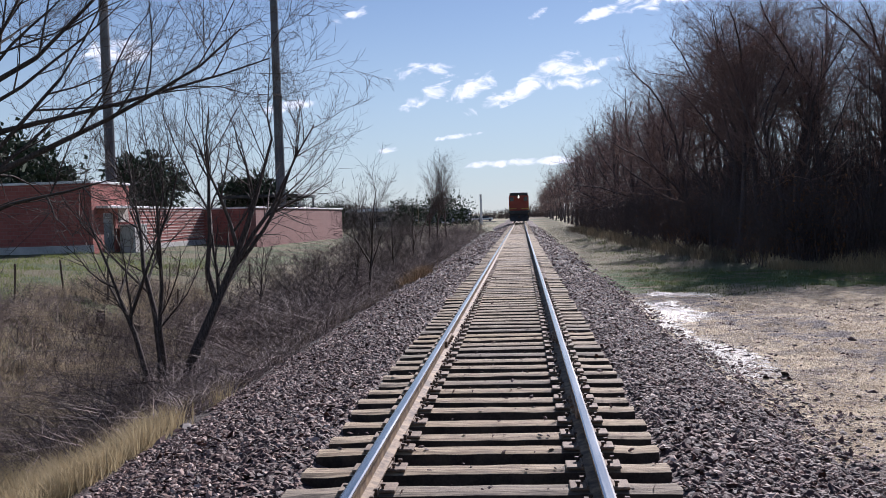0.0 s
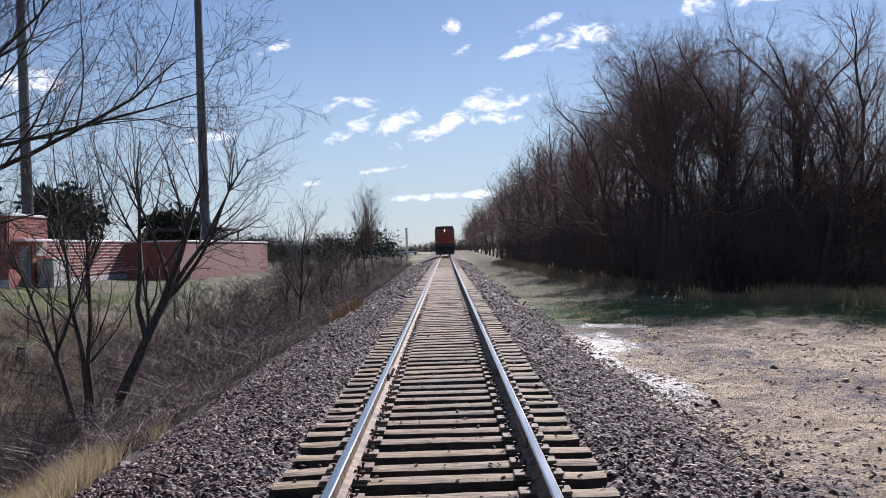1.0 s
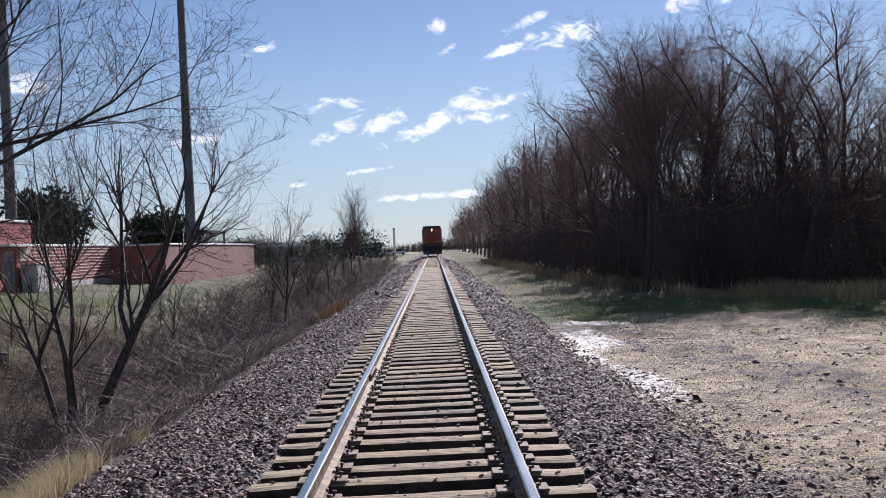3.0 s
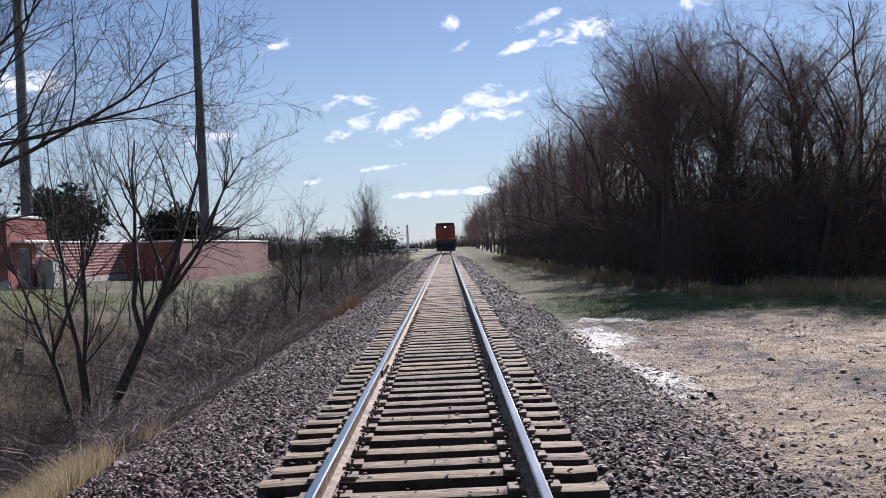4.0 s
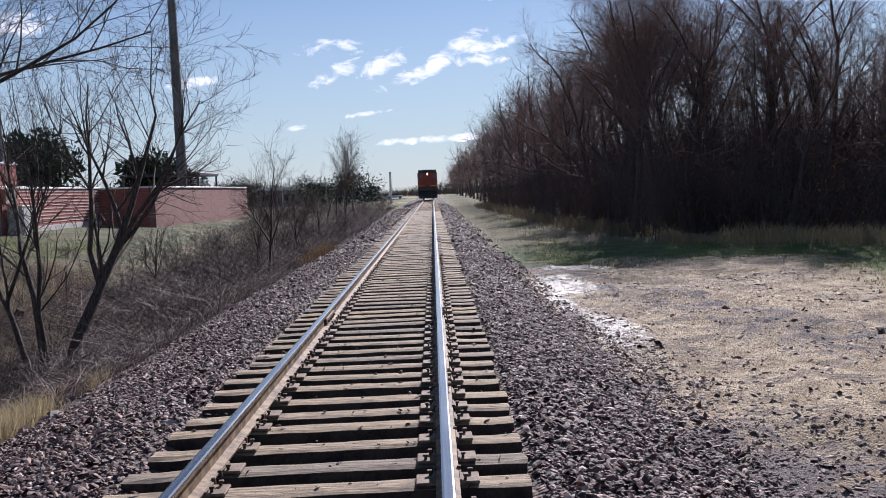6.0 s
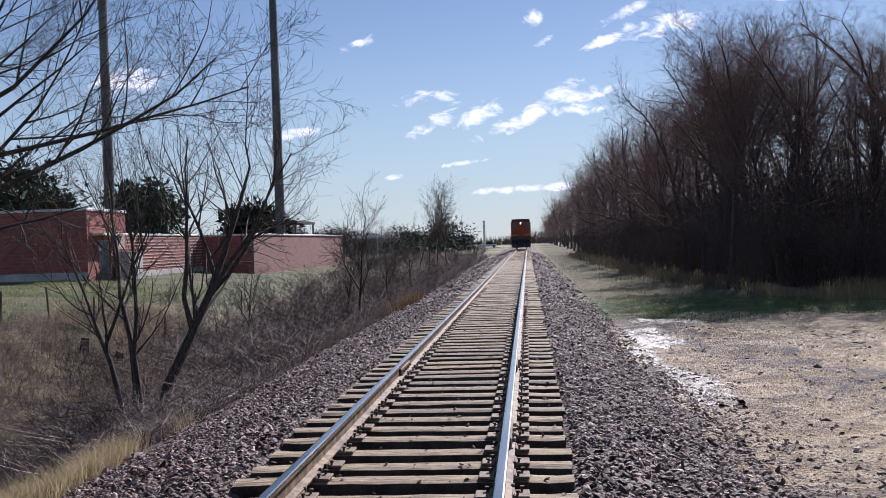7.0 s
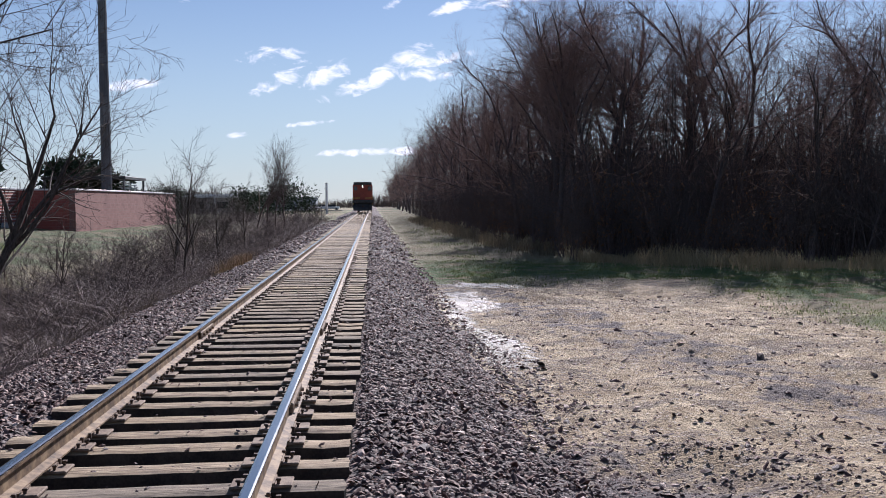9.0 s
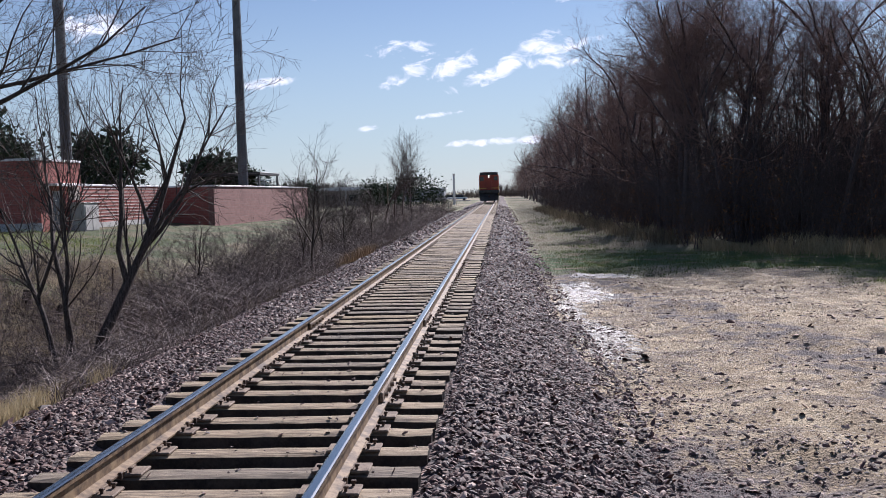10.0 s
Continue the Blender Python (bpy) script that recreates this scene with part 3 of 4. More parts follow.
def tie_mesh(rng, k):
    bm = bmesh.new()
    bmesh.ops.create_grid(bm, x_segments=14, y_segments=4, size=1.0)
    for v in bm.verts:
        v.co = Vector((v.co.x * 1.29, v.co.y * 0.11, 0))
    r = bmesh.ops.extrude_face_region(bm, geom=bm.faces[:])
    for g in r["geom"]:
        if isinstance(g, bmesh.types.BMVert):
            g.co.z -= 0.20
    for v in bm.verts:
        if v.co.z > -0.1:
            e = max(0, abs(v.co.y) - 0.08) / 0.03
            v.co.z -= 0.012 * e + 0.006 * rng.random() + (0.012 * rng.random() if abs(v.co.x) > 1.1 else 0)
            if abs(v.co.x) > 0.9:
                v.co.x += rng.normal(0, 0.006)
            v.co.y += rng.normal(0, 0.005)
    bmesh.ops.recalc_face_normals(bm, faces=bm.faces[:])
    # sides and ends take the darker slot, which also carries painted shade
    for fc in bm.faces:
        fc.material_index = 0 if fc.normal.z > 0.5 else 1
    me = bpy.data.meshes.new("tie")
    bm.to_mesh(me)
    bm.free()
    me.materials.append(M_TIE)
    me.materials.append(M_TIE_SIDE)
    return me


tie_meshes = [tie_mesh(rng, k) for k in range(7)]
bm = boxes(((-0.19, -0.09, 0), (0.19, 0.09, 0.020)), bevel=0.006)
box(bm, (-0.085, -0.09, 0.018), (-0.073, 0.09, 0.034))
box(bm, (0.073, -0.09, 0.018), (0.085, 0.09, 0.034))
plate_me = bpy.data.meshes.new("tie_plate")
bm.to_mesh(plate_me)
bm.free()
plate_me.materials.append(M_PLATE)
bm = boxes(((-0.009, -0.009, 0), (0.009, 0.009, 0.030)), ((-0.018, -0.014, 0.028), (0.013, 0.014, 0.042)), bevel=0.003)
spike_me = bpy.data.meshes.new("spike")
bm.to_mesh(spike_me)
bm.free()
spike_me.materials.append(M_SPIKE)
bm = boxes(((-0.075, -0.012, -0.03), (0.075, 0.012, -0.008)), ((0.06, -0.014, -0.03), (0.086, 0.014, 0.014)), ((-0.086, -0.014, -0.03), (-0.06, 0.014, 0.014)), bevel=0.003)
anchor_me = bpy.data.meshes.new("rail_anchor")
bm.to_mesh(anchor_me)
bm.free()
anchor_me.materials.append(M_SPIKE)

far_bm = bmesh.new()
n_ties = 900
for k in range(-18, n_ties):
    y = TIE_FIRST + TIE_STEP * k
    if y > 420:
        break
    dx_, rz_ = rng.normal(0, 0.022), rng.normal(0, 0.35)
    if y < 75:
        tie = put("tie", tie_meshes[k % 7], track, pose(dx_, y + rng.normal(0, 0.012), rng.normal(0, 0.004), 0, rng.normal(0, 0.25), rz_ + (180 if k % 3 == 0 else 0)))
        if 2.0 < y < 34:
            flip = -1 if k % 3 == 0 else 1
            for s in (-1, 1):
                X = (s * R - dx_) * flip
                put("tie_plate", plate_me, tie, pose(X, 0, 0.001))
                if y < 24:
                    for q, sy in ((-0.105, 0.05), (0.105, -0.05), (0.135, 0.055)):
                        put("spike", spike_me, tie, pose(X + q, sy, 0.014, 0, 0, 180 if q > 0 else 0))
                    if k % 2 == 0 or s < 0:
                        put("rail_anchor", anchor_me, tie, pose(X, 0.135, 0.034))
    else:
        box(far_bm, (-1.29 + dx_, y - 0.11, -0.12), (1.29 + dx_, y + 0.11, 0.0))
tagged(part("far_ties", far_bm, M_TIE, track), kind="stuff")

# ---- woods beside the track ----
def tree_variant(seed, height, spread, label, top=4, kids=(0, 2.7, 2.7, 1.9), name="bare_tree", lean=0.0, limbs=5, fork=0.3, wiggle=0.16, thin=0.0040):
    """A trunk that forks into rising limbs with a rounded crown of twigs, scaled to its height."""
    g = np.random.default_rng(seed)
    out = []
    grow(g, (0, 0, -0.15), (lean, 0, 1), height * 0.62, height * 0.015, 0, 0, out, spread, 0.10, kids, 0.06, thin)
    trunk = list(out)
    for k in range(limbs):
        q = trunk[min(5, int(1 + fork * 3 + k * 4.0 / limbs))]
        a = 2 * math.pi * (k / limbs) + g.uniform(-0.5, 0.5)
        w = g.uniform(0.38, 0.62)
        grow(g, q[3:6], (math.cos(a) * w, math.sin(a) * w, 1.0), height * g.uniform(0.33, 0.43) * (1.15 - 0.07 * k), height * 0.0062, 1, top, out, spread, 0.05, kids, wiggle, thin)
    k = height / max(max(o[2], o[5]) for o in out)
    out = [(*[c * k for c in o[:6]], *o[6:]) for o in out]
    return plant(name, out, (M_WOOD_DARK, M_TWIG), 1, label, "tree", "woodland trees")


def brush_variant(seed, height, stems, label, mats, name="bare_shrub", kids=(2, 1), spread=0.5, group="scrub", thick=0.011, splay=0.45, thin=0.005):
    g = np.random.default_rng(seed)
    out = []
    for _ in range(stems):
        a = g.uniform(0, 2 * np.pi)
        base = np.array([math.cos(a), math.sin(a), 0]) * g.uniform(0, 0.35 * height * 0.5)
        d = np.array([math.cos(a) * splay, math.sin(a) * splay, 1.0]) * 1.0 + g.normal(0, 0.18, 3)
        grow(g, base - np.array([0, 0, 0.1]), d, height * g.uniform(0.55, 1.0), thick * height * 0.5, 0, 2, out, spread, 0.04, kids, 0.2, thin)
    return plant(name, out, mats, 0, label, "shrub", group, True)


def leafy(ob, seed, n, lo, hi, size, mat, shape):
    """Small dead leaves or needle sprays hung through a crown."""
    g = np.random.default_rng(seed)
    p = shape(g, n)
    d1, d2 = g.normal(0, 1, (n, 3)), g.normal(0, 1, (n, 3))
    d1 /= np.linalg.norm(d1, axis=1, keepdims=True)
    d2 /= np.linalg.norm(d2, axis=1, keepdims=True)
    s = g.uniform(lo, hi, n)[:, None] * size
    V = np.stack([p - d1 * s, p + d2 * s * 0.45, p + d1 * s, p - d2 * s * 0.45], 1).reshape(-1, 3)
    k = np.arange(n)[:, None] * 4
    put("leaves", mesh_of("leaves", V, k + np.arange(4)[None], mat), ob)


WOOD_LABELS = ["tall bare tree in dense brown woodland", "bare spreading tree at the woodland edge", "slender leafless tree with upswept twigs",
               "dark leafless oak with a broad crown", "thin forked bare tree among brush"]
tree_types = [tree_variant(11, 12.2, 0.66, WOOD_LABELS[0]), tree_variant(12, 11.6, 0.78, WOOD_LABELS[1], limbs=6, fork=0.1), tree_variant(13, 12.6, 0.58, WOOD_LABELS[2], limbs=4),
              tree_variant(14, 12.0, 0.82, WOOD_LABELS[3], limbs=6, fork=0.0), tree_variant(15, 11.2, 0.70, WOOD_LABELS[4], lean=0.12), tree_variant(16, 12.4, 0.72, WOOD_LABELS[1], fork=0.5)]
back_types = [tree_variant(17, 12.6, 0.7, "bare tree far back in the woods", top=3, kids=(0, 2.8, 2.2), thin=0.0065), tree_variant(18, 12.0, 0.78, "bare tree deep in the woods", top=3, kids=(0, 2.8, 2.2), thin=0.008)]
brush_types = [brush_variant(21, 3.6, 8, "dense leafless brush at the edge of the woods", (M_WOOD_DARK, M_TWIG), group="woodland brush", thin=0.008),
               brush_variant(22, 2.8, 8, "tangled brown brush with a few dead leaves", (M_WOOD_DARK, M_TWIG), group="woodland brush", thin=0.008),
               brush_variant(23, 4.6, 7, "tall grey-brown saplings in a thicket", (M_WOOD_DARK, M_TWIG), group="woodland brush", splay=0.25, thin=0.009)]
leafy(brush_types[1], 5, 700, 0.5, 1.0, 0.06, M_LEAF, lambda g, n: np.stack([g.normal(0, 0.7, n), g.normal(0, 0.7, n), g.uniform(0.3, 2.4, n)], 1))


def edge_x(y):
    """Where the woods begin beside the track."""
    return float(np.interp(y, [0, 26, 30, 34, 45, 60, 90, 400], [60, 18, 12.5, 9.2, 8.4, 8.0, 7.4, 8.0]))


def place(kinds, spots, rng, first_used, z_of=ground_z, s0=0.85, s1=1.15, tilt=3.0):
    for i, (x, y, s) in enumerate(spots):
        k = int(rng.integers(0, len(kinds)))
        m = pose(x, y, float(z_of(x, y)) - 0.05, rng.normal(0, tilt), rng.normal(0, tilt), rng.uniform(0, 360)) @ Matrix.Scale(s * rng.uniform(s0, s1), 4)
        if k not in first_used:
            first_used.add(k)
            kinds[k].matrix_basis = m
        else:
            src = kinds[k]
            keep = src.matrix_basis.copy()
            ob = copy_thing(src, Matrix())
            ob.matrix_basis = m


rw = np.random.default_rng(31)
spots, back = [], []
for y in np.arange(37, 120, 3.4):
    e = edge_x(y)
    (spots if y < 62 else back).append((e + 1.5 + rw.uniform(-0.6, 0.8), y + rw.uniform(-1, 1), 1.02))
    (spots if y < 44 else back).append((e + 4.8 + rw.uniform(-1, 1), y + rw.uniform(-1, 1), 1.08))
for y in np.arange(120, 420, 7.0):
    back.append((edge_x(y) + 2.0 + rw.uniform(-1, 1.5), y, 1.05))
for x in np.arange(10.5, 46, 3.0):
    y0 = float(np.interp(x, [8, 9.2, 12.5, 18, 48], [38, 35, 31.5, 28.5, 26]))
    for row, s in ((1.8, 0.78), (6.2, 1.0), (11.0, 0.68)):
        (spots if row < 8 and x < 34 else back).append((x + rw.uniform(-1, 1), y0 + row + rw.uniform(-1, 1), s))
spots += [(10.2, 42.0, 1.10), (16.5, 38.5, 1.04), (22.0, 36.0, 1.02)]
place(tree_types, spots, rw, set(), s0=0.94, s1=1.06)
place(back_types, back, rw, set(), s0=0.92, s1=1.06)
bspots = []
for y in np.arange(36, 118, 2.8):
    bspots.append((edge_x(y) + rw.uniform(-0.2, 0.9), y + rw.uniform(-0.6, 0.6), 0.85))
    if y < 70:
        bspots.append((edge_x(y) + rw.uniform(1.6, 3.0), y + rw.uniform(-0.6, 0.6), 1.3))
for x in np.arange(9.4, 40, 2.1):
    y0 = float(np.interp(x, [8, 9.2, 12.5, 18, 48], [37, 34, 30.5, 27.5, 25]))
    bspots.append((x + rw.uniform(-0.4, 0.4), y0 + 0.5 + rw.uniform(-0.3, 0.6), 0.75))
    bspots.append((x + rw.uniform(-0.4, 0.4), y0 + 2.2 + rw.uniform(-0.5, 0.8), 1.25))
place(brush_types, bspots, rw, set(), s0=0.8, s1=1.2)

# sticks and thin trunks deep in the woods
n = 34000
sy = np.concatenate([rw.uniform(36, 130, n // 2), rw.uniform(29, 60, n - n // 2)])
sx = np.concatenate([np.array([edge_x(q) for q in sy[: n // 2]]) + 2.0 + rw.uniform(0, 1, n // 2) ** 0.7 * 20, rw.uniform(11, 60, n - n // 2)])
front = np.interp(sx, [8, 9.2, 12.5, 18, 48], [37, 34, 30.5, 27.5, 25]) + 2.0
ok = (sy > front) & (sx > np.array([edge_x(q) for q in sy]) + 1.5)
sx, sy = sx[ok], sy[ok]
sz = ground_z(sx, sy) - 0.1
hgt = rw.uniform(1.8, 8.6, len(sx)) * rw.uniform(0.5, 1.0, len(sx))
rad = rw.uniform(0.008, 0.035, len(sx))
lx, ly = rw.normal(0, 0.13, len(sx)) * hgt, rw.normal(0, 0.13, len(sx)) * hgt
segs = [(a, b, c, a + p, b + q, c + h, r, r * 0.35, 3) for a, b, c, p, q, h, r in zip(sx, sy, sz, lx, ly, hgt, rad)]
v, f = tubes(segs)
tagged(new("deep_woods", mesh_of("deep_woods", v, f, M_WOOD_DARK)), "dark tangle of trunks deep in the woods", "woods", kind="stuff")

# tree lines on the horizon
def far_line(name, seed, n, x0, x1, y0, y1, h0, h1, mat, label, thick=0.03):
    g = np.random.default_rng(seed)
    x, y = g.uniform(x0, x1, n), g.uniform(y0, y1, n)
    lump = 0.6 + 0.4 * np.sin(x * 0.05 + seed) * np.sin(x * 0.017 + 2 * seed)
    h = g.uniform(h0, h1, n) * lump
    z = ground_z(x, y) - 0.3
    S = [(a, b, c, a + g.normal(0, 0.25) * k, b, c + k, k * thick, k * 0.01, 3) for a, b, c, k in zip(x, y, z, h)]
    v, f = tubes(S)
    tagged(new(name, mesh_of(name, v, f, mat)), label, "woods", kind="stuff")


far_line("far_woods", 3, 11000, -420, 60, 360, 520, 4, 10, M_BRUSH, "hazy bare tree line on the horizon", 0.03)
far_line("far_woods", 4, 6000, -150, -27, 105, 230, 1.2, 5.5, M_BRUSH, "leafless thicket beyond the red buildings", 0.012)

# ---- ditch scrub and near trees ----
scrub_types = [brush_variant(41, 2.0, 7, "leafless grey-brown scrub in the ditch", (M_BRUSH, M_BRUSH), kids=(2, 1)),
               brush_variant(42, 2.6, 6, "thin bare saplings in the ditch", (M_BRUSH, M_BRUSH), kids=(2, 1), splay=0.3),
               brush_variant(43, 1.5, 9, "low tangled brambles on the bank", (M_BRUSH, M_BRUSH), kids=(2, 1), splay=0.9),
               brush_variant(44, 3.0, 5, "tall arching bare stems over the ditch", (M_BARK, M_BRUSH), kids=(2, 2), splay=0.35)]
rs = np.random.default_rng(44)
sspots = []
for y in np.concatenate([np.arange(18.5, 70, 0.9), np.arange(70, 150, 1.3)]):
    w = np.interp(y, [17, 30, 88, 150], [4.0, 6.0, 10.0, 16.0])
    for _ in range(1 if y > 56 else 2):
        x = -5.0 - rs.uniform(0, 1) ** 1.1 * w
        sspots.append((x, y + rs.uniform(-0.5, 0.5), (0.6 if x > -6 else 0.8) * (0.75 if y < 28 else 1.0)))
for _ in range(60):
    sspots.append((rs.uniform(-15.5, -5.2), rs.uniform(14, 40), 0.55))
place(scrub_types, sspots, rs, set(), s0=0.65, s1=1.15, tilt=6)


# low thicket of canes filling the ditch
n = 15000
ty = 13 + 112 * rs.uniform(0, 1, n) ** 1.25
tx = -4.55 - rs.uniform(0, 1, n) ** 1.2 * np.interp(ty, [13, 20, 30, 125], [2.6, 3.4, 6.5, 14.0])
th = rs.uniform(0.25, 1.5, n) * np.where(tx > -5.6, 0.55, 1.0) * np.where(ty < 22, 0.7, 1.0)
tz = ground_z(tx, ty) - 0.05
ta, tb = rs.normal(0, 0.85, n) * th, rs.normal(0, 0.85, n) * th
segs = [(x_, y_, z_, x_ + p_ * 0.4, y_ + q_ * 0.4, z_ + h_ * 0.6, r_, r_ * 0.8, 3) for x_, y_, z_, p_, q_, h_, r_ in zip(tx, ty, tz, ta, tb, th, rs.uniform(0.005, 0.013, n))]
segs += [(s[3], s[4], s[5], s[3] + p_ * 0.8, s[4] + q_ * 0.8, s[5] + h_ * 0.35, s[7], s[7] * 0.4, 3) for s, p_, q_, h_ in zip(segs, ta, tb, th)]
v, f = tubes(segs)
tagged(new("thicket", mesh_of("thicket", v, f, M_CANE)), "dense grey-brown thicket of bare canes in the ditch", "thicket", kind="stuff")


# tangled twigs and brambles lying over the ditch bank
n = 7500
cx_, cy_ = rs.uniform(-15.5, -5.6, 260), rs.uniform(11, 33, 260)
pick = rs.integers(0, 260, n)
tx, ty = cx_[pick] + rs.normal(0, 0.55, n), cy_[pick] + rs.normal(0, 0.55, n)
tx = np.minimum(tx, -5.0)
tz = ground_z(tx, ty) - 0.03
th = rs.uniform(0.12, 0.6, n)
ta, tb = rs.normal(0, 1.1, n) * th, rs.normal(0, 1.1, n) * th
segs = [(x_, y_, z_, x_ + p_ * 0.5, y_ + q_ * 0.5, z_ + h_, r_, r_ * 0.8, 3) for x_, y_, z_, p_, q_, h_, r_ in zip(tx, ty, tz, ta, tb, th, rs.uniform(0.004, 0.010, n))]
segs += [(s[3], s[4], s[5], s[3] + p_ * 0.9, s[4] + q_ * 0.9, s[5] - h_ * 0.2, s[7], s[7] * 0.4, 3) for s, p_, q_, h_ in zip(segs, ta, tb, th)]
v, f = tubes(segs)
tagged(new("brambles", mesh_of("brambles", v, f, M_CANE)), "tangled grey-brown brambles lying over the ditch bank", "brambles", kind="stuff")


def stemmed_tree(seed, stems, label, name="bare_tree", mats=(M_BARK, M_BARK), top=3, kids=(2, 2, 2), group="trees by the ditch", spread=0.55, wiggle=0.12, thin=0.0045, lift=0.05):
    """A tree of several stems, each given by direction, length and radius."""
    g = np.random.default_rng(seed)
    out = []
    for base, d, ln, r in stems:
        if isinstance(base, float):
            chain = [s for s in out if s[9] == 0][:5]
            q = chain[int(base)]
            t = base - int(base)
            base = tuple(q[k] + (q[k + 3] - q[k]) * t for k in range(3))
        grow(g, base, d, ln, r, 0, top, out, spread, lift, kids, wiggle, thin)
    return plant(name, out, mats, 1, label, "tree", group)


tree_a = stemmed_tree(51, [((0, 0, -0.15), (-0.36, 0.05, 1), 5.0, 0.07), ((0.12, 0, -0.15), (0.04, 0.1, 1), 6.2, 0.08), ((0.3, 0.1, -0.15), (-0.10, -0.1, 1), 5.4, 0.07),
                           (2.4, (0.5, 0.0, 1), 4.2, 0.045)], "young multi-stemmed bare tree growing in the ditch", kids=(1.9, 1.9, 1.3), spread=0.54, lift=0.09, thin=0.0042)
tree_a.matrix_basis = pose(-7.75, 19.3, -2.05)
tree_b = stemmed_tree(56, [((0, 0, -0.15), (0.30, 0.05, 1), 6.4, 0.14), (2.5, (0.75, 0.1, 0.9), 4.4, 0.07), (2.2, (-0.15, 0.1, 1), 4.8, 0.07), (3.0, (0.95, -0.2, 0.65), 3.8, 0.055)],
                      "leaning bare tree with wide forked limbs", kids=(1.9, 1.9, 1.3), spread=0.56, lift=0.06, thin=0.0042)
tree_b.matrix_basis = pose(-7.3, 19.6, -2.05)
tree_c = stemmed_tree(53, [((0, 0, -0.15), (0.05, 0, 1), 4.8, 0.075), (1.9, (0.5, 0, 1), 2.6, 0.04), (2.2, (-0.5, 0, 1), 2.4, 0.04)], "small dark forked tree in the scrub")
tree_c.matrix_basis = pose(-5.8, 36.0, -1.7)
for cx, cy, turn, size in ((-7.4, 41.0, 70, 0.8), (-6.5, 47.0, 150, 0.85), (-8.6, 52.0, 230, 0.95), (-7.0, 61.0, 300, 0.9), (-9.5, 33.0, 20, 0.6)):
    sapling = copy_thing(tree_c, Matrix())
    sapling.matrix_basis = pose(cx, cy, float(ground_z(cx, cy)) - 0.05, 0, 0, turn) @ Matrix.Scale(size, 4)
# big tree beside the bank, its limbs reaching towards the track
tree_d = stemmed_tree(57, [((0, 0, -0.2), (0.02, 0, 1), 8.0, 0.2), ((0.0, 0, 4.3), (1.0, -0.1, 0.30), 6.9, 0.08), ((0.0, 0, 5.0), (0.95, 0.30, 0.44), 7.0, 0.07), ((0.0, 0, 3.7), (1.0, -0.25, 0.22), 5.2, 0.055),
                           ((0.05, 0, 5.9), (0.85, -0.1, 0.50), 6.4, 0.065), ((0, 0, 5.3), (0.9, -0.45, 0.40), 6.4, 0.06), ((0, 0, 4.7), (0.95, 0.5, 0.26), 6.0, 0.055)],
                      "large bare tree with long limbs reaching over the ditch", top=4, kids=(1.6, 1.7, 1.4, 1.0), spread=0.6, wiggle=0.10, thin=0.005)
tree_d.matrix_basis = pose(-11.4, 18.2, -1.7)

# thicker clump far along the left side
clump = stemmed_tree(55, [((g_, 0, -0.1), (0.02 * g_, 0, 1), 7.5, 0.09) for g_ in (-1.6, -0.6, 0.4, 1.3)], "pale poplar clump beside the far track", kids=(2, 3, 2), mats=(M_BRUSH, M_BRUSH), spread=0.35)
clump.matrix_basis = pose(-8.7, 92, -1.6)


def evergreen(seed, h, w, label):
    e = tagged(new("evergreen_tree"), label, "tree", "evergreens")
    bm = cyl(bmesh.new(), (0, 0, -0.2), (0, 0, h * 0.8), 0.16, 0.04, 8)
    part("trunk", bm, M_BARK, e)
    g = np.random.default_rng(seed)
    n = 8500 if h > 6.2 else 5500
    t = g.uniform(0, 1, n) ** 0.8
    lob = g.integers(0, 16, n)
    la, lz = g.uniform(0, 2 * np.pi, 16), np.linspace(0.12, 0.86, 16)
    prof = np.sin(np.clip(lz, 0, 1) * np.pi * 0.9 + 0.25) * 0.5
    cx, cy, cz = np.cos(la) * prof * w, np.sin(la) * prof * w, lz * h
    u = g.normal(0, 1, (n, 3))
    u /= np.linalg.norm(u, axis=1, keepdims=True)
    rr = (0.30 * w * t)[:, None]
    p = np.stack([cx[lob], cy[lob], cz[lob]], 1) + u * rr * np.array([1, 1, 0.9])
    core = g.uniform(0, 1, n) < 0.3
    p[core] = np.stack([g.normal(0, 0.2 * w, core.sum()), g.normal(0, 0.2 * w, core.sum()), g.uniform(0.1, 0.9, core.sum()) * h], 1)
    d1 = u + g.normal(0, 0.5, (n, 3))
    d2 = g.normal(0, 1, (n, 3))
    s = g.uniform(0.16, 0.34, n)[:, None] * (1.0 if h > 6.2 else 0.7)
    V = np.stack([p - d1 * s * 0.6, p + d2 * s * 0.35, p + d1 * s, p - d2 * s * 0.35], 1).reshape(-1, 3)
    put("crown", mesh_of("crown", V, np.arange(n)[:, None] * 4 + np.arange(4)[None], M_NEEDLE), e)
    return e


EV = [(-32.6, 77, 8.0, 6.6), (-25.7, 85, 6.3, 5.6), (-42.5, 72, 9.6, 9.0), (-36.5, 66, 6.6, 5.0), (-51, 78, 10.5, 9.0), (-30.0, 108, 6.0, 5.5), (-12.6, 138, 5.6, 8.5), (-20.5, 160, 5.0, 6.5), (-36, 170, 5.2, 7)]
for i, (x, y, h, w) in enumerate(EV):
    evergreen(60 + i, h, w, "dark rounded evergreen behind the red wall" if y < 110 else "dark evergreen in the far scrub").matrix_basis = pose(x, y, float(ground_z(x, y)) - 0.1, 0, 0, 40 * i)

# ---- grasses ----
rg = np.random.default_rng(71)


def grass(name, xs, ys, h, w, lean, mat, label):
    p = np.stack([xs, ys, ground_z(xs, ys) - 0.02], 1)
    v, f = blades(rg, p, h, w, lean)
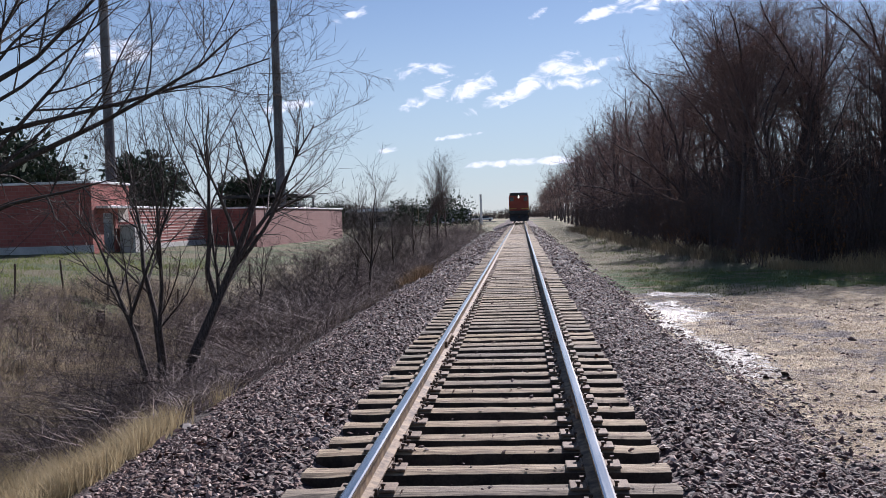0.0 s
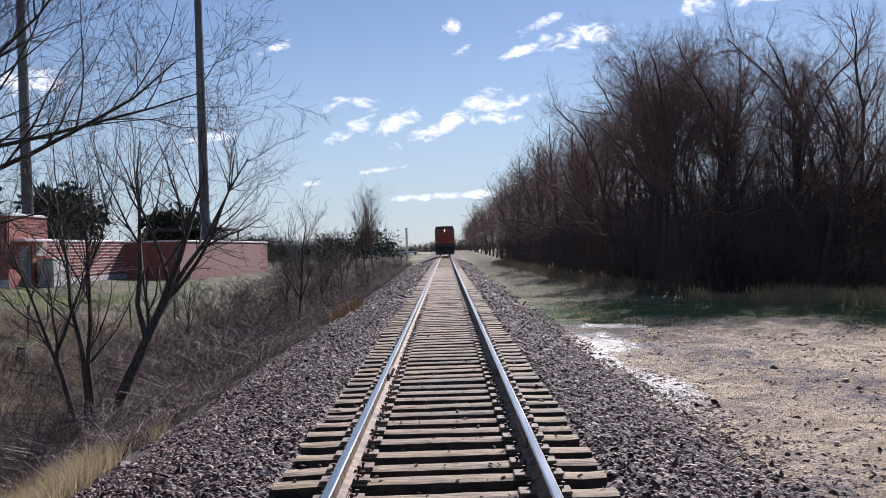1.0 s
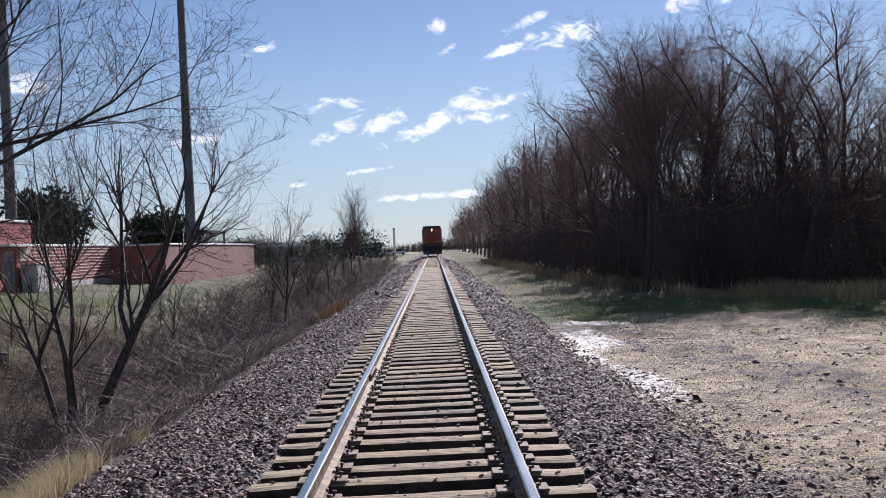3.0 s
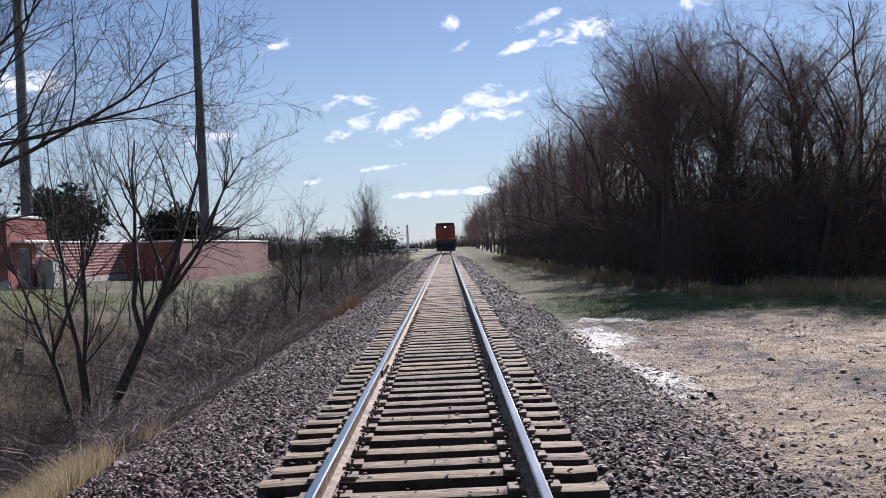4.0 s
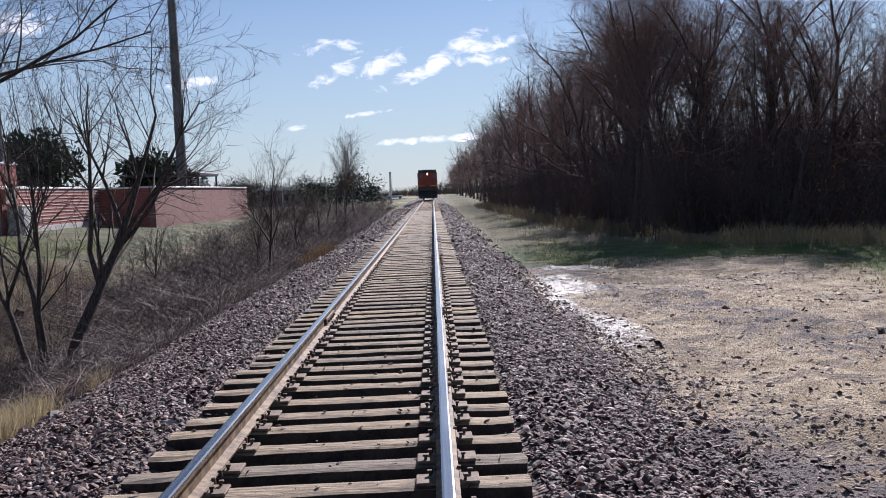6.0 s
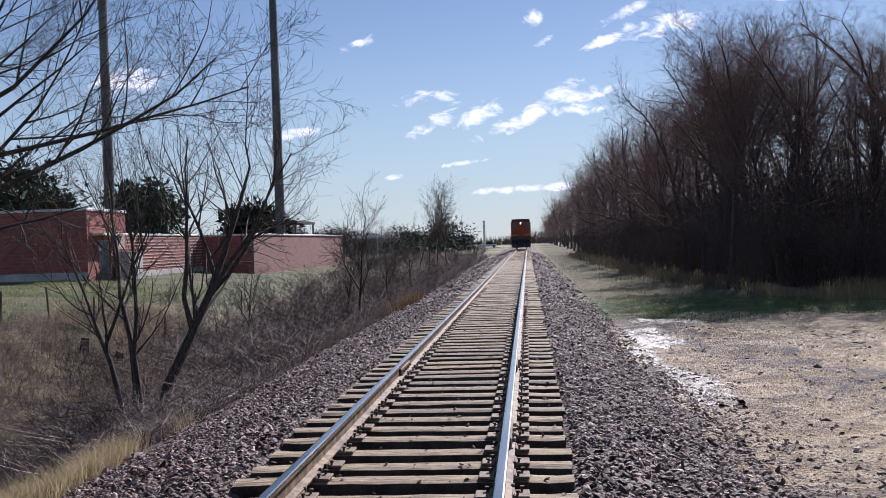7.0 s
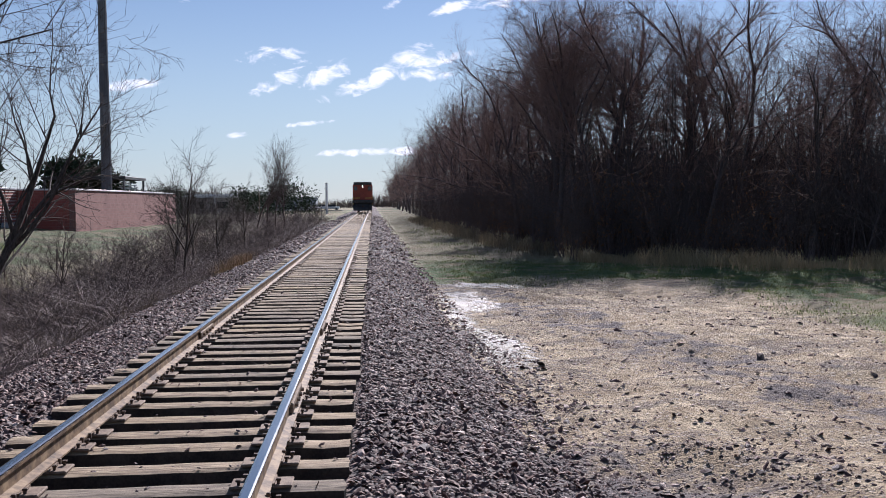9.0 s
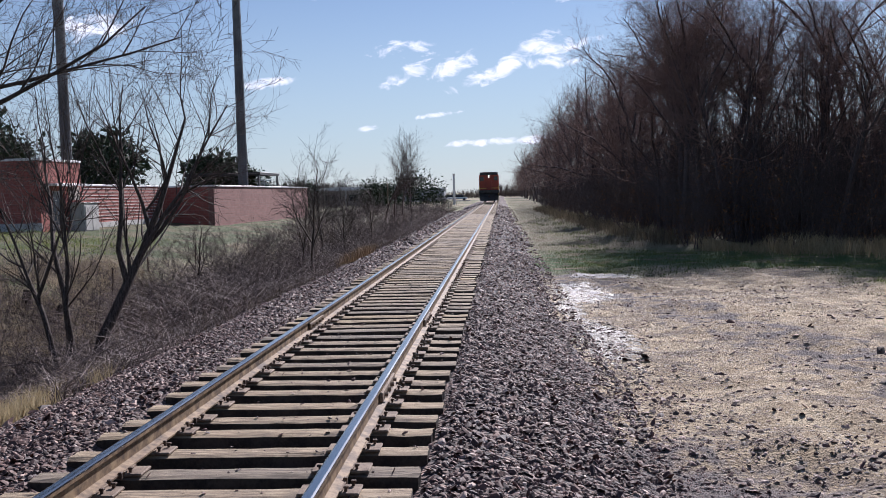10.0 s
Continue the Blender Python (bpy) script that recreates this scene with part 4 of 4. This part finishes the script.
    tagged(new(name, mesh_of(name, v, f, mat)), label, "grass", kind="stuff")


def clumped(n, x0, x1, y0, y1, k, s):
    cx, cy = rg.uniform(x0, x1, k), rg.uniform(y0, y1, k)
    i = rg.integers(0, k, n)
    return cx[i] + rg.normal(0, s, n), cy[i] + rg.normal(0, s, n)


x, y = clumped(14000, -8.2, -4.6, 8.5, 13.8, 190, 0.16)
grass("dry_grass", np.minimum(x + 0.35, rg.uniform(-4.3, -3.95, len(x))), y, 0.42, 0.004, 0.9, M_DRY, "tall straw-coloured dry grass at the foot of the ballast")
x, y = clumped(42000, -16.5, -5.8, 12, 36, 620, 0.2)
grass("dry_grass", x, y, 0.46, 0.008, 1.5, M_MAT, "matted brown dead grass on the ditch bank")
x, y = clumped(3500, -6.8, -4.8, 14, 60, 220, 0.16)
grass("dry_grass", x, y, 0.38, 0.007, 0.9, M_DULL, "dry weeds along the foot of the shoulder")
x, y = clumped(900, -4.5, -3.7, 34, 39, 9, 0.18)
grass("dry_grass", x, y, 0.55, 0.009, 0.8, simple("orange_grass", (0.27, 0.175, 0.095), (0.45, 0.33, 0.19), 1, 0.85, island=True), "orange dry grass tuft on the shoulder")
x, y = clumped(9000, -24, -15.5, 27, 48, 260, 0.5)
grass("green_grass", x, y, 0.16, 0.010, 0.7, M_GREEN, "short green grass by the red building")
k = 20000
x = rg.uniform(9, 44, k)
y = np.interp(x, [8, 9.2, 12.5, 18, 48], [37, 34, 30.5, 27.5, 25]) - 1.0 + rg.normal(0, 0.9, k)
grass("dry_grass", x, y, 0.25 + 0.55 * (0.5 + 0.5 * np.sin(x * 1.7) * np.sin(x * 0.63 + 1)), 0.008, 0.9, M_DRY, "tall pale grass along the edge of the woods")
y = rg.uniform(36, 110, 8000)
x = np.array([edge_x(q) for q in y]) - 0.5 + rg.normal(0, 0.6, len(y))
grass("dry_grass", x, y, 0.6, 0.010, 0.8, M_DULL, "dry grass strip between track and woods")
x, y = clumped(16000, 3.8, 26, 24.5, 33, 700, 0.35)
keep = (y < np.interp(x, [8, 9.2, 12.5, 18, 48], [37, 34, 30.5, 27.5, 25]))
grass("green_grass", x[keep], y[keep], 0.10, 0.009, 0.9, M_GREEN, "short green verge grass in the shade")
x, y = clumped(12000, 9.6, 22, 13, 26, 620, 0.28)
grass("green_grass", x, y, 0.09, 0.008, 0.9, M_GREEN, "sparse green grass around the dirt lot")
x, y = clumped(1600, 3.8, 7.2, 32, 75, 70, 0.4)
grass("green_grass", x, y, 0.12, 0.011, 0.9, M_GREEN, "patchy grass strip beside the ballast")

# ---- loose stones and clods on the dirt lot ----
x = np.concatenate([rg.uniform(2.9, 11, 12000), rg.normal(3.2, 0.4, 4200), rg.normal(4.2, 1.3, 2600)])
y = np.concatenate([5 + 17 * rg.uniform(0, 1, 12000) ** 1.5, rg.uniform(5, 16, 4200), rg.normal(7.6, 0.9, 2600)])
p = np.stack([x, y, ground_z(x, y)], 1)
v, f = stones(rg, p, 0.013 * (0.5 + 2.2 * rg.uniform(0, 1, len(p)) ** 3))
tagged(new("gravel", mesh_of("gravel", v, f, M_STONE)), "scattered gravel and grit on the dirt lot", "gravel", kind="stuff")
clod_me = []
for i in range(4):
    v, f = stones(np.random.default_rng(80 + i), np.zeros((1, 3)), np.array([0.055]))
    clod_me.append(mesh_of("clod", v, f, simple("damp_clod", (0.05, 0.036, 0.03), (0.11, 0.08, 0.065), 20, 0.9) if i == 0 else clod_me[0].materials[0]))
for i, (cx, cy) in enumerate([(4.33, 11.2), (3.9, 11.55), (2.69, 16.1), (3.3, 14.2), (4.9, 13.0), (5.3, 12.6), (3.7, 12.7), (4.2, 13.3), (6.2, 10.2), (3.5, 9.6), (3.95, 8.7), (5.6, 9.2), (4.6, 10.1), (3.2, 11.0), (6.8, 12.8), (5.0, 15.1), (5.9, 14.2), (3.1, 9.0), (4.8, 8.0), (3.4, 7.6), (3.05, 12.2), (7.4, 11.4)]):
    ob = tagged(new("clod", clod_me[i % 4]), "dark damp clod of earth on the dirt lot", "clod", "clods")
    ob.matrix_basis = pose(cx, cy, float(ground_z(cx, cy)) + 0.005, 0, 0, 70 * i) @ Matrix.Scale(rg.uniform(0.6, 1.2), 4)
for cx, cy, s in ((-3.92, 11.2, 0.17), (-4.0, 11.6, 0.14), (-3.95, 10.6, 0.13), (-4.02, 10.3, 0.11)):
    ob = tagged(new("rock", mesh_of("rock", *stones(np.random.default_rng(int(cx * -100)), np.zeros((1, 3)), np.array([s * 0.75])), M_STONE)), "dark grey rock at the foot of the ballast", "rock", "rocks")
    ob.matrix_basis = pose(cx, cy, float(ground_z(cx, cy)) + 0.03, 0, 0, cx * 900)


# ---- ditch clutter: stumps, logs, fence posts ----
def stump(x, y, h, r, tilt):
    e = tagged(new("tree_stump"), "short cut tree stump on the ditch bank", "stump", "stumps")
    bm = bmesh.new()
    cyl(bm, (0, 0, -0.3), (0, 0, h), r * 1.35, r, 10)
    for v in bm.verts:
        a = math.atan2(v.co.y, v.co.x)
        k = 1 + 0.12 * math.sin(3 * a + x) + 0.07 * math.sin(5 * a)
        v.co.x, v.co.y = v.co.x * k, v.co.y * k
    part("trunk", bm, M_BARK, e)
    part("cut_face", cyl(bmesh.new(), (0, 0, h - 0.01), (0, 0, h + 0.012), r * 0.92, r * 0.88, 10), M_DULL, e, "pale sawn face")
    e.matrix_basis = pose(x, y, float(ground_z(x, y)), 0, tilt, 0)


stump(-11.4, 26.0, 0.62, 0.11, 26)
stump(-12.5, 26.4, 0.5, 0.11, 10)
for x, y, ln, a in ((-9.6, 21.5, 3.4, 12), (-10.4, 24.3, 2.6, -25), (-5.2, 19.6, 1.6, 70), (-5.4, 24.5, 1.9, 62), (-8.2, 18.0, 2.0, 35), (-5.0, 17.5, 1.1, 50)):
    log = cyl(bmesh.new(), (-ln / 2, 0, 0), (ln / 2, 0, 0.06), 0.035, 0.018, 7)
    bmesh.ops.subdivide_edges(log, edges=[e for e in log.edges if e.calc_length() > 0.5], cuts=4)
    for v in log.verts:
        v.co.z += 0.06 * math.sin(v.co.x * 3 + x)
        v.co.y += 0.08 * math.sin(v.co.x * 2 + y)
    ob = part("fallen_branch", log, M_BAND if x > -6 else M_BARK)
    tagged(ob, "pale broken branch lying on the bank" if x > -6 else "fallen branch lying in the ditch", "branch", "fallen branches")
    ob.matrix_basis = pose(x, y, float(ground_z(x, y)) + 0.10, 0, 0, a)
for x, y, t in ((-13.1, 28.3, 3), (-14.2, 27.6, -6), (-11.9, 31, 4), (-12.6, 36, -3), (-12.4, 41, 2), (-15.6, 27.2, 5)):
    e = tagged(new("fence_post"), "thin rusty steel fence post in dry grass", "fence post", "fence posts")
    part("post", boxes(((-0.022, -0.022, -0.3), (0.022, 0.022, 1.15)), ((-0.03, -0.006, 0.2), (0.03, 0.006, 1.1)), bevel=0.003), M_SPIKE, e)
    e.matrix_basis = pose(x, y, float(ground_z(x, y)), t * 0.6, t, 0)


# ---- red masonry buildings ----
def wall_box(name, lo, hi, mat, parent, label=""):
    return part(name, boxes((lo, hi), bevel=0.01), mat, parent, label)


hall = tagged(new("utility_building"), "flat-roofed red block utility building with pale coping", "building")
X0, X1, Y0, Y1, ZB, ZT = -44.0, -22.9, 47.0, 51.7, -0.3, 4.12
wall_box("wall", (X0, Y0, ZB), (X1, Y0 + 0.3, ZT), M_BRICK, hall)
wall_box("wall", (X0, Y1 - 0.3, ZB), (X1, Y1, ZT), M_BRICK, hall)
wall_box("wall", (X0, Y0 + 0.3, ZB), (X0 + 0.3, Y1 - 0.3, ZT), M_BRICK, hall)
# east wall with its doorway
dy0, dy1, dzt = 48.3, 49.7, 2.5
east = boxes(((X1 - 0.3, Y0 + 0.3, ZB), (X1, dy0, ZT)), ((X1 - 0.3, dy1, ZB), (X1, Y1 - 0.3, ZT)), ((X1 - 0.3, dy0, dzt), (X1, dy1, ZT)))
part("wall", east, M_BRICK, hall)
wall_box("roof", (X0 + 0.1, Y0 + 0.1, ZT - 0.3), (X1 - 0.1, Y1 - 0.1, ZT - 0.15), M_GREYROOF, hall)
part("coping", boxes(((X0 - 0.06, Y0 - 0.06, ZT), (X1 + 0.06, Y0 + 0.36, ZT + 0.13)), ((X0 - 0.06, Y1 - 0.36, ZT), (X1 + 0.06, Y1 + 0.06, ZT + 0.13)),
                     ((X1 - 0.36, Y0 + 0.36, ZT), (X1 + 0.06, Y1 - 0.36, ZT + 0.13)), bevel=0.01), M_CAP, hall, "pale metal coping")
door = part("door", boxes(((X1 - 0.22, dy0 + 0.06, 0.1), (X1 - 0.16, dy1 - 0.06, dzt - 0.06)), bevel=0.005), M_DOOR, hall, "grey steel double door")
part("door_frame", boxes(((X1 - 0.26, dy0, 0.1), (X1 - 0.1, dy0 + 0.06, dzt)), ((X1 - 0.26, dy1 - 0.06, 0.1), (X1 - 0.1, dy1, dzt)), ((X1 - 0.26, dy0, dzt - 0.06), (X1 - 0.1, dy1, dzt))), M_CONC, hall)
part("door_handle", boxes(((X1 - 0.16, 49.02, 1.1), (X1 - 0.10, 49.06, 1.3))), M_CAP, door)
part("canopy", boxes(((X1, 47.5, 2.75), (X1 + 0.7, 51.2, 2.88)), bevel=0.01), M_CAP, hall, "pale entrance canopy")
part("plinth", boxes(((X0 - 0.02, Y0 - 0.05, ZB), (X1 + 0.05, Y0 - 0.003, 0.75)), bevel=0.01), M_CONC, hall, "bluish concrete plinth")
part("vent", boxes(((-30.2, 46.93, 1.9), (-29.7, 46.998, 2.15)), bevel=0.01), M_CAP, hall)
cab = tagged(new("electrical_cabinet"), "pale grey metal electrical cabinet beside the red building", "cabinet")
part("body", boxes(((-22.75, 49.9, 0.0), (-21.9, 51.7, 1.75)), bevel=0.03), M_CONC, cab)
part("cabinet_door", boxes(((-21.9, 49.98, 0.2), (-21.86, 50.76, 1.6)), bevel=0.01), M_CONC, cab)
part("cabinet_door", boxes(((-21.9, 50.84, 0.2), (-21.86, 51.62, 1.6)), bevel=0.01), M_CONC, cab)
part("cap", boxes(((-22.8, 49.85, 1.75), (-21.85, 51.75, 1.82)), bevel=0.01), M_CAP, cab)
part("panel", boxes(((X1, 50.1, 1.95), (X1 + 0.05, 51.4, 2.7)), bevel=0.01), M_TAN, hall, "cream wall panel beside the door")

yard = tagged(new("yard_wall"), "long red block screen wall with pale horizontal bands", "wall")
wall_box("wall", (-23.5, 51.8, -0.3), (-23.1, 64.5, 2.78), M_BRICK, yard, "red wall with pale raised bands")
for i in range(10):
    zb = 0.72 + i * 0.21
    part("band", boxes(((-23.1, 51.85, zb), (-23.07, 64.45, zb + 0.055))), M_BAND, yard)
part("plinth", boxes(((-23.12, 51.85, -0.3), (-22.98, 64.45, 0.55)), bevel=0.01), M_CONC, yard, "pale concrete base")
part("coping", boxes(((-23.58, 51.76, 2.78), (-23.02, 64.5, 2.9)), bevel=0.01), M_CAP, yard, "pale metal coping")
front = tagged(new("yard_wall"), "faded pinkish block screen wall with metal coping", "wall")
wall_box("wall", (-19.6, 64.5, -0.6), (-19.15, 96.0, 2.72), M_BRICK2, front)
wall_box("wall", (-23.5, 64.5, -0.6), (-19.6, 64.9, 2.72), M_BRICK, front, "shaded dark red end wall")
wall_box("wall", (-45.0, 95.6, -0.6), (-19.6, 96.0, 2.72), M_BRICK2, front)
part("coping", boxes(((-19.68, 64.42, 2.72), (-19.07, 96.05, 2.84)), ((-23.5, 64.42, 2.72), (-19.68, 64.96, 2.84)), bevel=0.01), M_CAP, front, "pale metal coping")
shed = tagged(new("flat_shelter"), "low dark flat-roofed shelter behind the wall", "shelter")
part("roof", boxes(((-27.0, 80.0, 3.9), (-19.9, 87.0, 4.15)), bevel=0.02), M_BLACK, shed)
for px, py in ((-26.8, 80.2), (-20.1, 80.2), (-26.8, 86.8), (-20.1, 86.8)):
    part("post", boxes(((px - 0.08, py - 0.08, -0.2), (px + 0.08, py + 0.08, 3.9))), M_POLE, shed)
for cx, cy in ((-21.3, 84.0), (-22.9, 92.0)):
    e = tagged(new("equipment_rack"), "white steel equipment frame above the wall", "equipment frame")
    part("frame", boxes(((cx - 0.7, cy - 0.06, 0), (cx - 0.62, cy + 0.06, 3.6)), ((cx + 0.62, cy - 0.06, 0), (cx + 0.7, cy + 0.06, 3.6)), ((cx - 0.9, cy - 0.06, 3.2), (cx + 0.9, cy + 0.06, 3.3)), ((cx - 0.9, cy - 0.06, 3.55), (cx + 0.9, cy + 0.06, 3.63))), M_WHITE, e)


def tall_pole(x, y, r0, r1, h):
    e = tagged(new("steel_pole"), "very tall tapered brown steel pole behind the wall", "pole", "tall poles")
    bm = cyl(bmesh.new(), (0, 0, 0.0), (0, 0, h), r0, r1, 12)
    part("shaft", bm, M_POLE, e)
    part("base_plate", cyl(bmesh.new(), (0, 0, -0.3), (0, 0, 0.08), r0 * 1.7, r0 * 1.6, 12), M_CONC, e)
    for k in range(1, 6):
        part("joint_collar", cyl(bmesh.new(), (0, 0, h * k / 6), (0, 0, h * k / 6 + 0.25), r0 + (r1 - r0) * k / 6 + 0.015, r0 + (r1 - r0) * k / 6 + 0.015, 12), M_POLE, e)
    e.matrix_basis = pose(x, y, 0.5)


tall_pole(-20.9, 78.0, 0.46, 0.26, 34)
tall_pole(-29.15, 62.6, 0.40, 0.24, 34)

# ---- locomotive ----
loco = tagged(new("locomotive"), "orange and black diesel locomotive with a lit headlight", "locomotive")
LY = 136.0
hw = 1.5
bm = bmesh.new()
prof = [(-hw, 1.9), (hw, 1.9), (hw, 4.05), (1.32, 4.42), (0.8, 4.62), (-0.8, 4.62), (-1.32, 4.42), (-hw, 4.05)]
lo = [bm.verts.new((px, 0, pz)) for px, pz in prof]
hi = [bm.verts.new((px, 19.0, pz)) for px, pz in prof]
bm.faces.new(lo[::-1])
bm.faces.new(hi)
for i in range(8):
    bm.faces.new((lo[i], lo[(i + 1) % 8], hi[(i + 1) % 8], hi[i]))
bmesh.ops.recalc_face_normals(bm, faces=bm.faces[:])
body = part("body", bm, M_ORANGE, loco, "orange painted hood and cab")
part("roof_band", boxes(((-1.36, -0.03, 4.18), (1.36, -0.003, 4.60)), bevel=0.01), M_BLACK, body, "black upper band")
for s in (-1, 1):
    part("window", boxes(((s * 1.05 - 0.27, -0.025, 3.35), (s * 1.05 + 0.27, 0.03, 3.95)), bevel=0.01), M_GLASS, body)
    part("grab_rail", cyl(bmesh.new(), (s * 1.42, -0.35, 0.6), (s * 1.42, -0.35, 2.6), 0.03, 0.03, 6), M_YELLOW, loco)
    part("ditch_light", cyl(bmesh.new(), (s * 0.95, -0.62, 1.75), (s * 0.95, -0.5, 1.75), 0.12, 0.14, 10), M_GLASS, loco)
    for sz_ in (0.45, 0.82, 1.19):
        part("step", boxes(((s * 1.2 - 0.25, -0.55, sz_), (s * 1.2 + 0.25, -0.1, sz_ + 0.07))), M_BLACK, loco)
part("door", boxes(((-0.38, -0.02, 1.75), (0.38, 0.03, 3.3)), bevel=0.01), M_ORANGE, body)
part("stripe", boxes(((-1.49, -0.012, 2.15), (1.49, 0.0, 2.24))), M_YELLOW, body)
light = part("headlight", cyl(bmesh.new(), (0, -0.10, 4.0), (0, 0.05, 4.0), 0.2, 0.2, 14), M_BLACK, body)
part("lens", cyl(bmesh.new(), (0, -0.125, 4.09), (0, -0.1, 4.09), 0.075, 0.075, 12), M_LAMP, light)
part("lens", cyl(bmesh.new(), (0, -0.125, 3.88), (0, -0.1, 3.88), 0.075, 0.075, 12), M_LAMP, light)
part("walkway", boxes(((-1.52, -0.6, 1.4), (1.52, 19.5, 1.9)), bevel=0.02), M_BLACK, loco)
part("underframe", boxes(((-1.3, 0.2, 0.75), (1.3, 19.2, 1.4)), bevel=0.03), M_BLACK, loco)
plow = bmesh.new()
pv = [plow.verts.new(p) for p in ((-1.5, -0.3, 1.4), (1.5, -0.3, 1.4), (1.4, -0.6, 0.30), (0, -0.95, 0.28), (-1.4, -0.6, 0.30), (-1.5, 0, 1.4), (1.5, 0, 1.4), (1.4, 0, 0.3), (-1.4, 0, 0.3))]
for q in ((0, 4, 3), (0, 3, 1), (1, 3, 2), (0, 1, 6, 5), (5, 6, 7, 8), (1, 2, 7, 6), (0, 5, 8, 4), (4, 8, 7, 2, 3)):
    plow.faces.new([pv[i] for i in q])
part("snow_plow", plow, M_BLACK, loco)
part("coupler", boxes(((-0.14, -1.1, 0.82), (0.14, -0.2, 1.08)), bevel=0.03), M_SPIKE, loco)
for by_ in (2.5, 4.3, 13.2, 15.0, 16.8):
    for s in (-1, 1):
        part("wheel", cyl(bmesh.new(), (s * 0.68, by_, 0.52), (s * 0.82, by_, 0.52), 0.52, 0.52, 20), M_SPIKE, loco)
part("truck", boxes(((-1.1, 1.7, 0.45), (-0.9, 5.1, 0.85)), ((0.9, 1.7, 0.45), (1.1, 5.1, 0.85)), ((-1.1, 12.4, 0.45), (-0.9, 17.6, 0.85)), ((0.9, 12.4, 0.45), (1.1, 17.6, 0.85)), bevel=0.03), M_BLACK, loco)
loco.matrix_basis = pose(0, LY, HEAD)

# ---- distance on the left: road, cars, low buildings, posts ----
road = part("road", boxes(((-90, 236, -0.42), (-6.5, 246, -0.30))), M_ASPHALT)
tagged(road, "grey road crossing far beyond the field", "road", kind="structure")


def car(x, y, mat, label, rz=0):
    e = tagged(new("car"), label, "car", "far cars")
    bm = boxes(((-2.2, -0.88, 0.35), (2.2, 0.88, 0.95)), bevel=0.12)
    part("body", bm, mat, e)
    part("cabin", boxes(((-1.1, -0.78, 0.9), (1.3, 0.78, 1.48)), bevel=0.2), M_GLASS, e)
    for wx in (-1.4, 1.4):
        for s in (-1, 1):
            part("wheel", cyl(bmesh.new(), (wx, s * 0.7, 0.33), (wx, s * 0.9, 0.33), 0.33, 0.33, 14), M_BLACK, e)
    e.matrix_basis = pose(x, y, -0.30, 0, 0, rz)


for x, y, m_, l_ in ((-9.5, 239, M_WHITE, "white car on the far road"), (-15, 240, M_CAP, "silver car on the far road"), (-20.5, 239, M_BLACK, "dark car on the far road"), (-27, 241, M_WHITE, "white car on the far road"), (-12.5, 243, M_WHITE, "white car on the far road")):
    car(x, y, m_, l_)


def low_building(x0, x1, y0, y1, h, wm, label):
    e = tagged(new("low_building"), label, "building", "far buildings")
    z0 = float(ground_z((x0 + x1) / 2, y0)) - 0.3
    part("wall", boxes(((x0, y0, z0), (x1, y1, h))), wm, e)
    part("roof", boxes(((x0 - 0.4, y0 - 0.4, h), (x1 + 0.4, y1 + 0.4, h + 0.45)), bevel=0.05), M_WHITE, e, "pale flat roof edge")
    n_ = int((x1 - x0) // 5)
    for i in range(n_):
        part("window", boxes(((x0 + 2 + 5 * i, y0 - 0.06, 0.7), (x0 + 4.2 + 5 * i, y0 - 0.003, 2.0))), M_GLASS, e)


low_building(-58, -27, 190, 205, 2.9, M_TAN, "long low building with a pale roof edge")
low_building(-90, -62, 200, 215, 3.4, M_BRICK2, "low brick building among far trees")
low_building(-27, -15, 262, 272, 3.0, M_GREYROOF, "low grey roadside building far away")
low_building(-60, -30, 300, 315, 4.2, M_TAN, "distant pale commercial building")
for x, y, h, r, m_, l_, nm in ((-8.2, 190, 6.5, 0.28, M_WHITE, "white sign post beside the far track", "sign_post"), (-14.5, 128, 4.2, 0.07, M_DULL, "thin wooden post in the far scrub", "utility_post"),
                               (-24.5, 150, 5.0, 0.08, M_CAP, "thin pale street post", "utility_post"), (-5.2, 118, 2.0, 0.05, M_POLE, "small marker post beside the track", "marker_post")):
    e = tagged(new(nm), l_, "post", "far posts")
    part("shaft", cyl(bmesh.new(), (0, 0, -0.2), (0, 0, h), r, r * 0.8, 8), m_, e)
    part("cap", cyl(bmesh.new(), (0, 0, h), (0, 0, h + 0.12), r * 1.3, r * 1.1, 8), M_CAP, e)
    e.matrix_basis = pose(x, y, float(ground_z(x, y)))

# chips and small stones lying on the ties
x, k = rg.uniform(-1.2, 1.2, 700), rg.integers(8, 50, 700)
p = np.stack([x, TIE_FIRST + TIE_STEP * k + rg.uniform(-0.09, 0.09, 700), np.full(700, 0.004)], 1)
v, f = stones(rg, p[np.abs(np.abs(x) - 0.7525) > 0.1], 0.013 * rg.uniform(0.5, 1.6, int((np.abs(np.abs(x) - 0.7525) > 0.1).sum())))
tagged(new("chips", mesh_of("chips", v, f, M_STONE)), "small stone chips lying on the ties", "gravel", kind="stuff")

# the nearest ballast stones, one by one
near_me = [mesh_of("stone", *stones(np.random.default_rng(200 + i), np.zeros((1, 3)), np.array([0.036])), M_STONE) for i in range(6)]
rn = np.random.default_rng(77)
for i in range(260):
    side = rn.uniform(0, 1) < 0.6
    sx_, sy_ = (rn.uniform(1.4, 2.9), rn.uniform(5.2, 9.0)) if side else (rn.uniform(-3.6, -1.4), rn.uniform(5.6, 9.5))
    put("stone", near_me[i % 6], ballast, pose(sx_, sy_, float(ground_z(sx_, sy_)) + 0.035, rn.normal(0, 12), rn.normal(0, 12), rn.uniform(0, 360)) @ Matrix.Scale(rn.uniform(0.7, 1.3), 4))
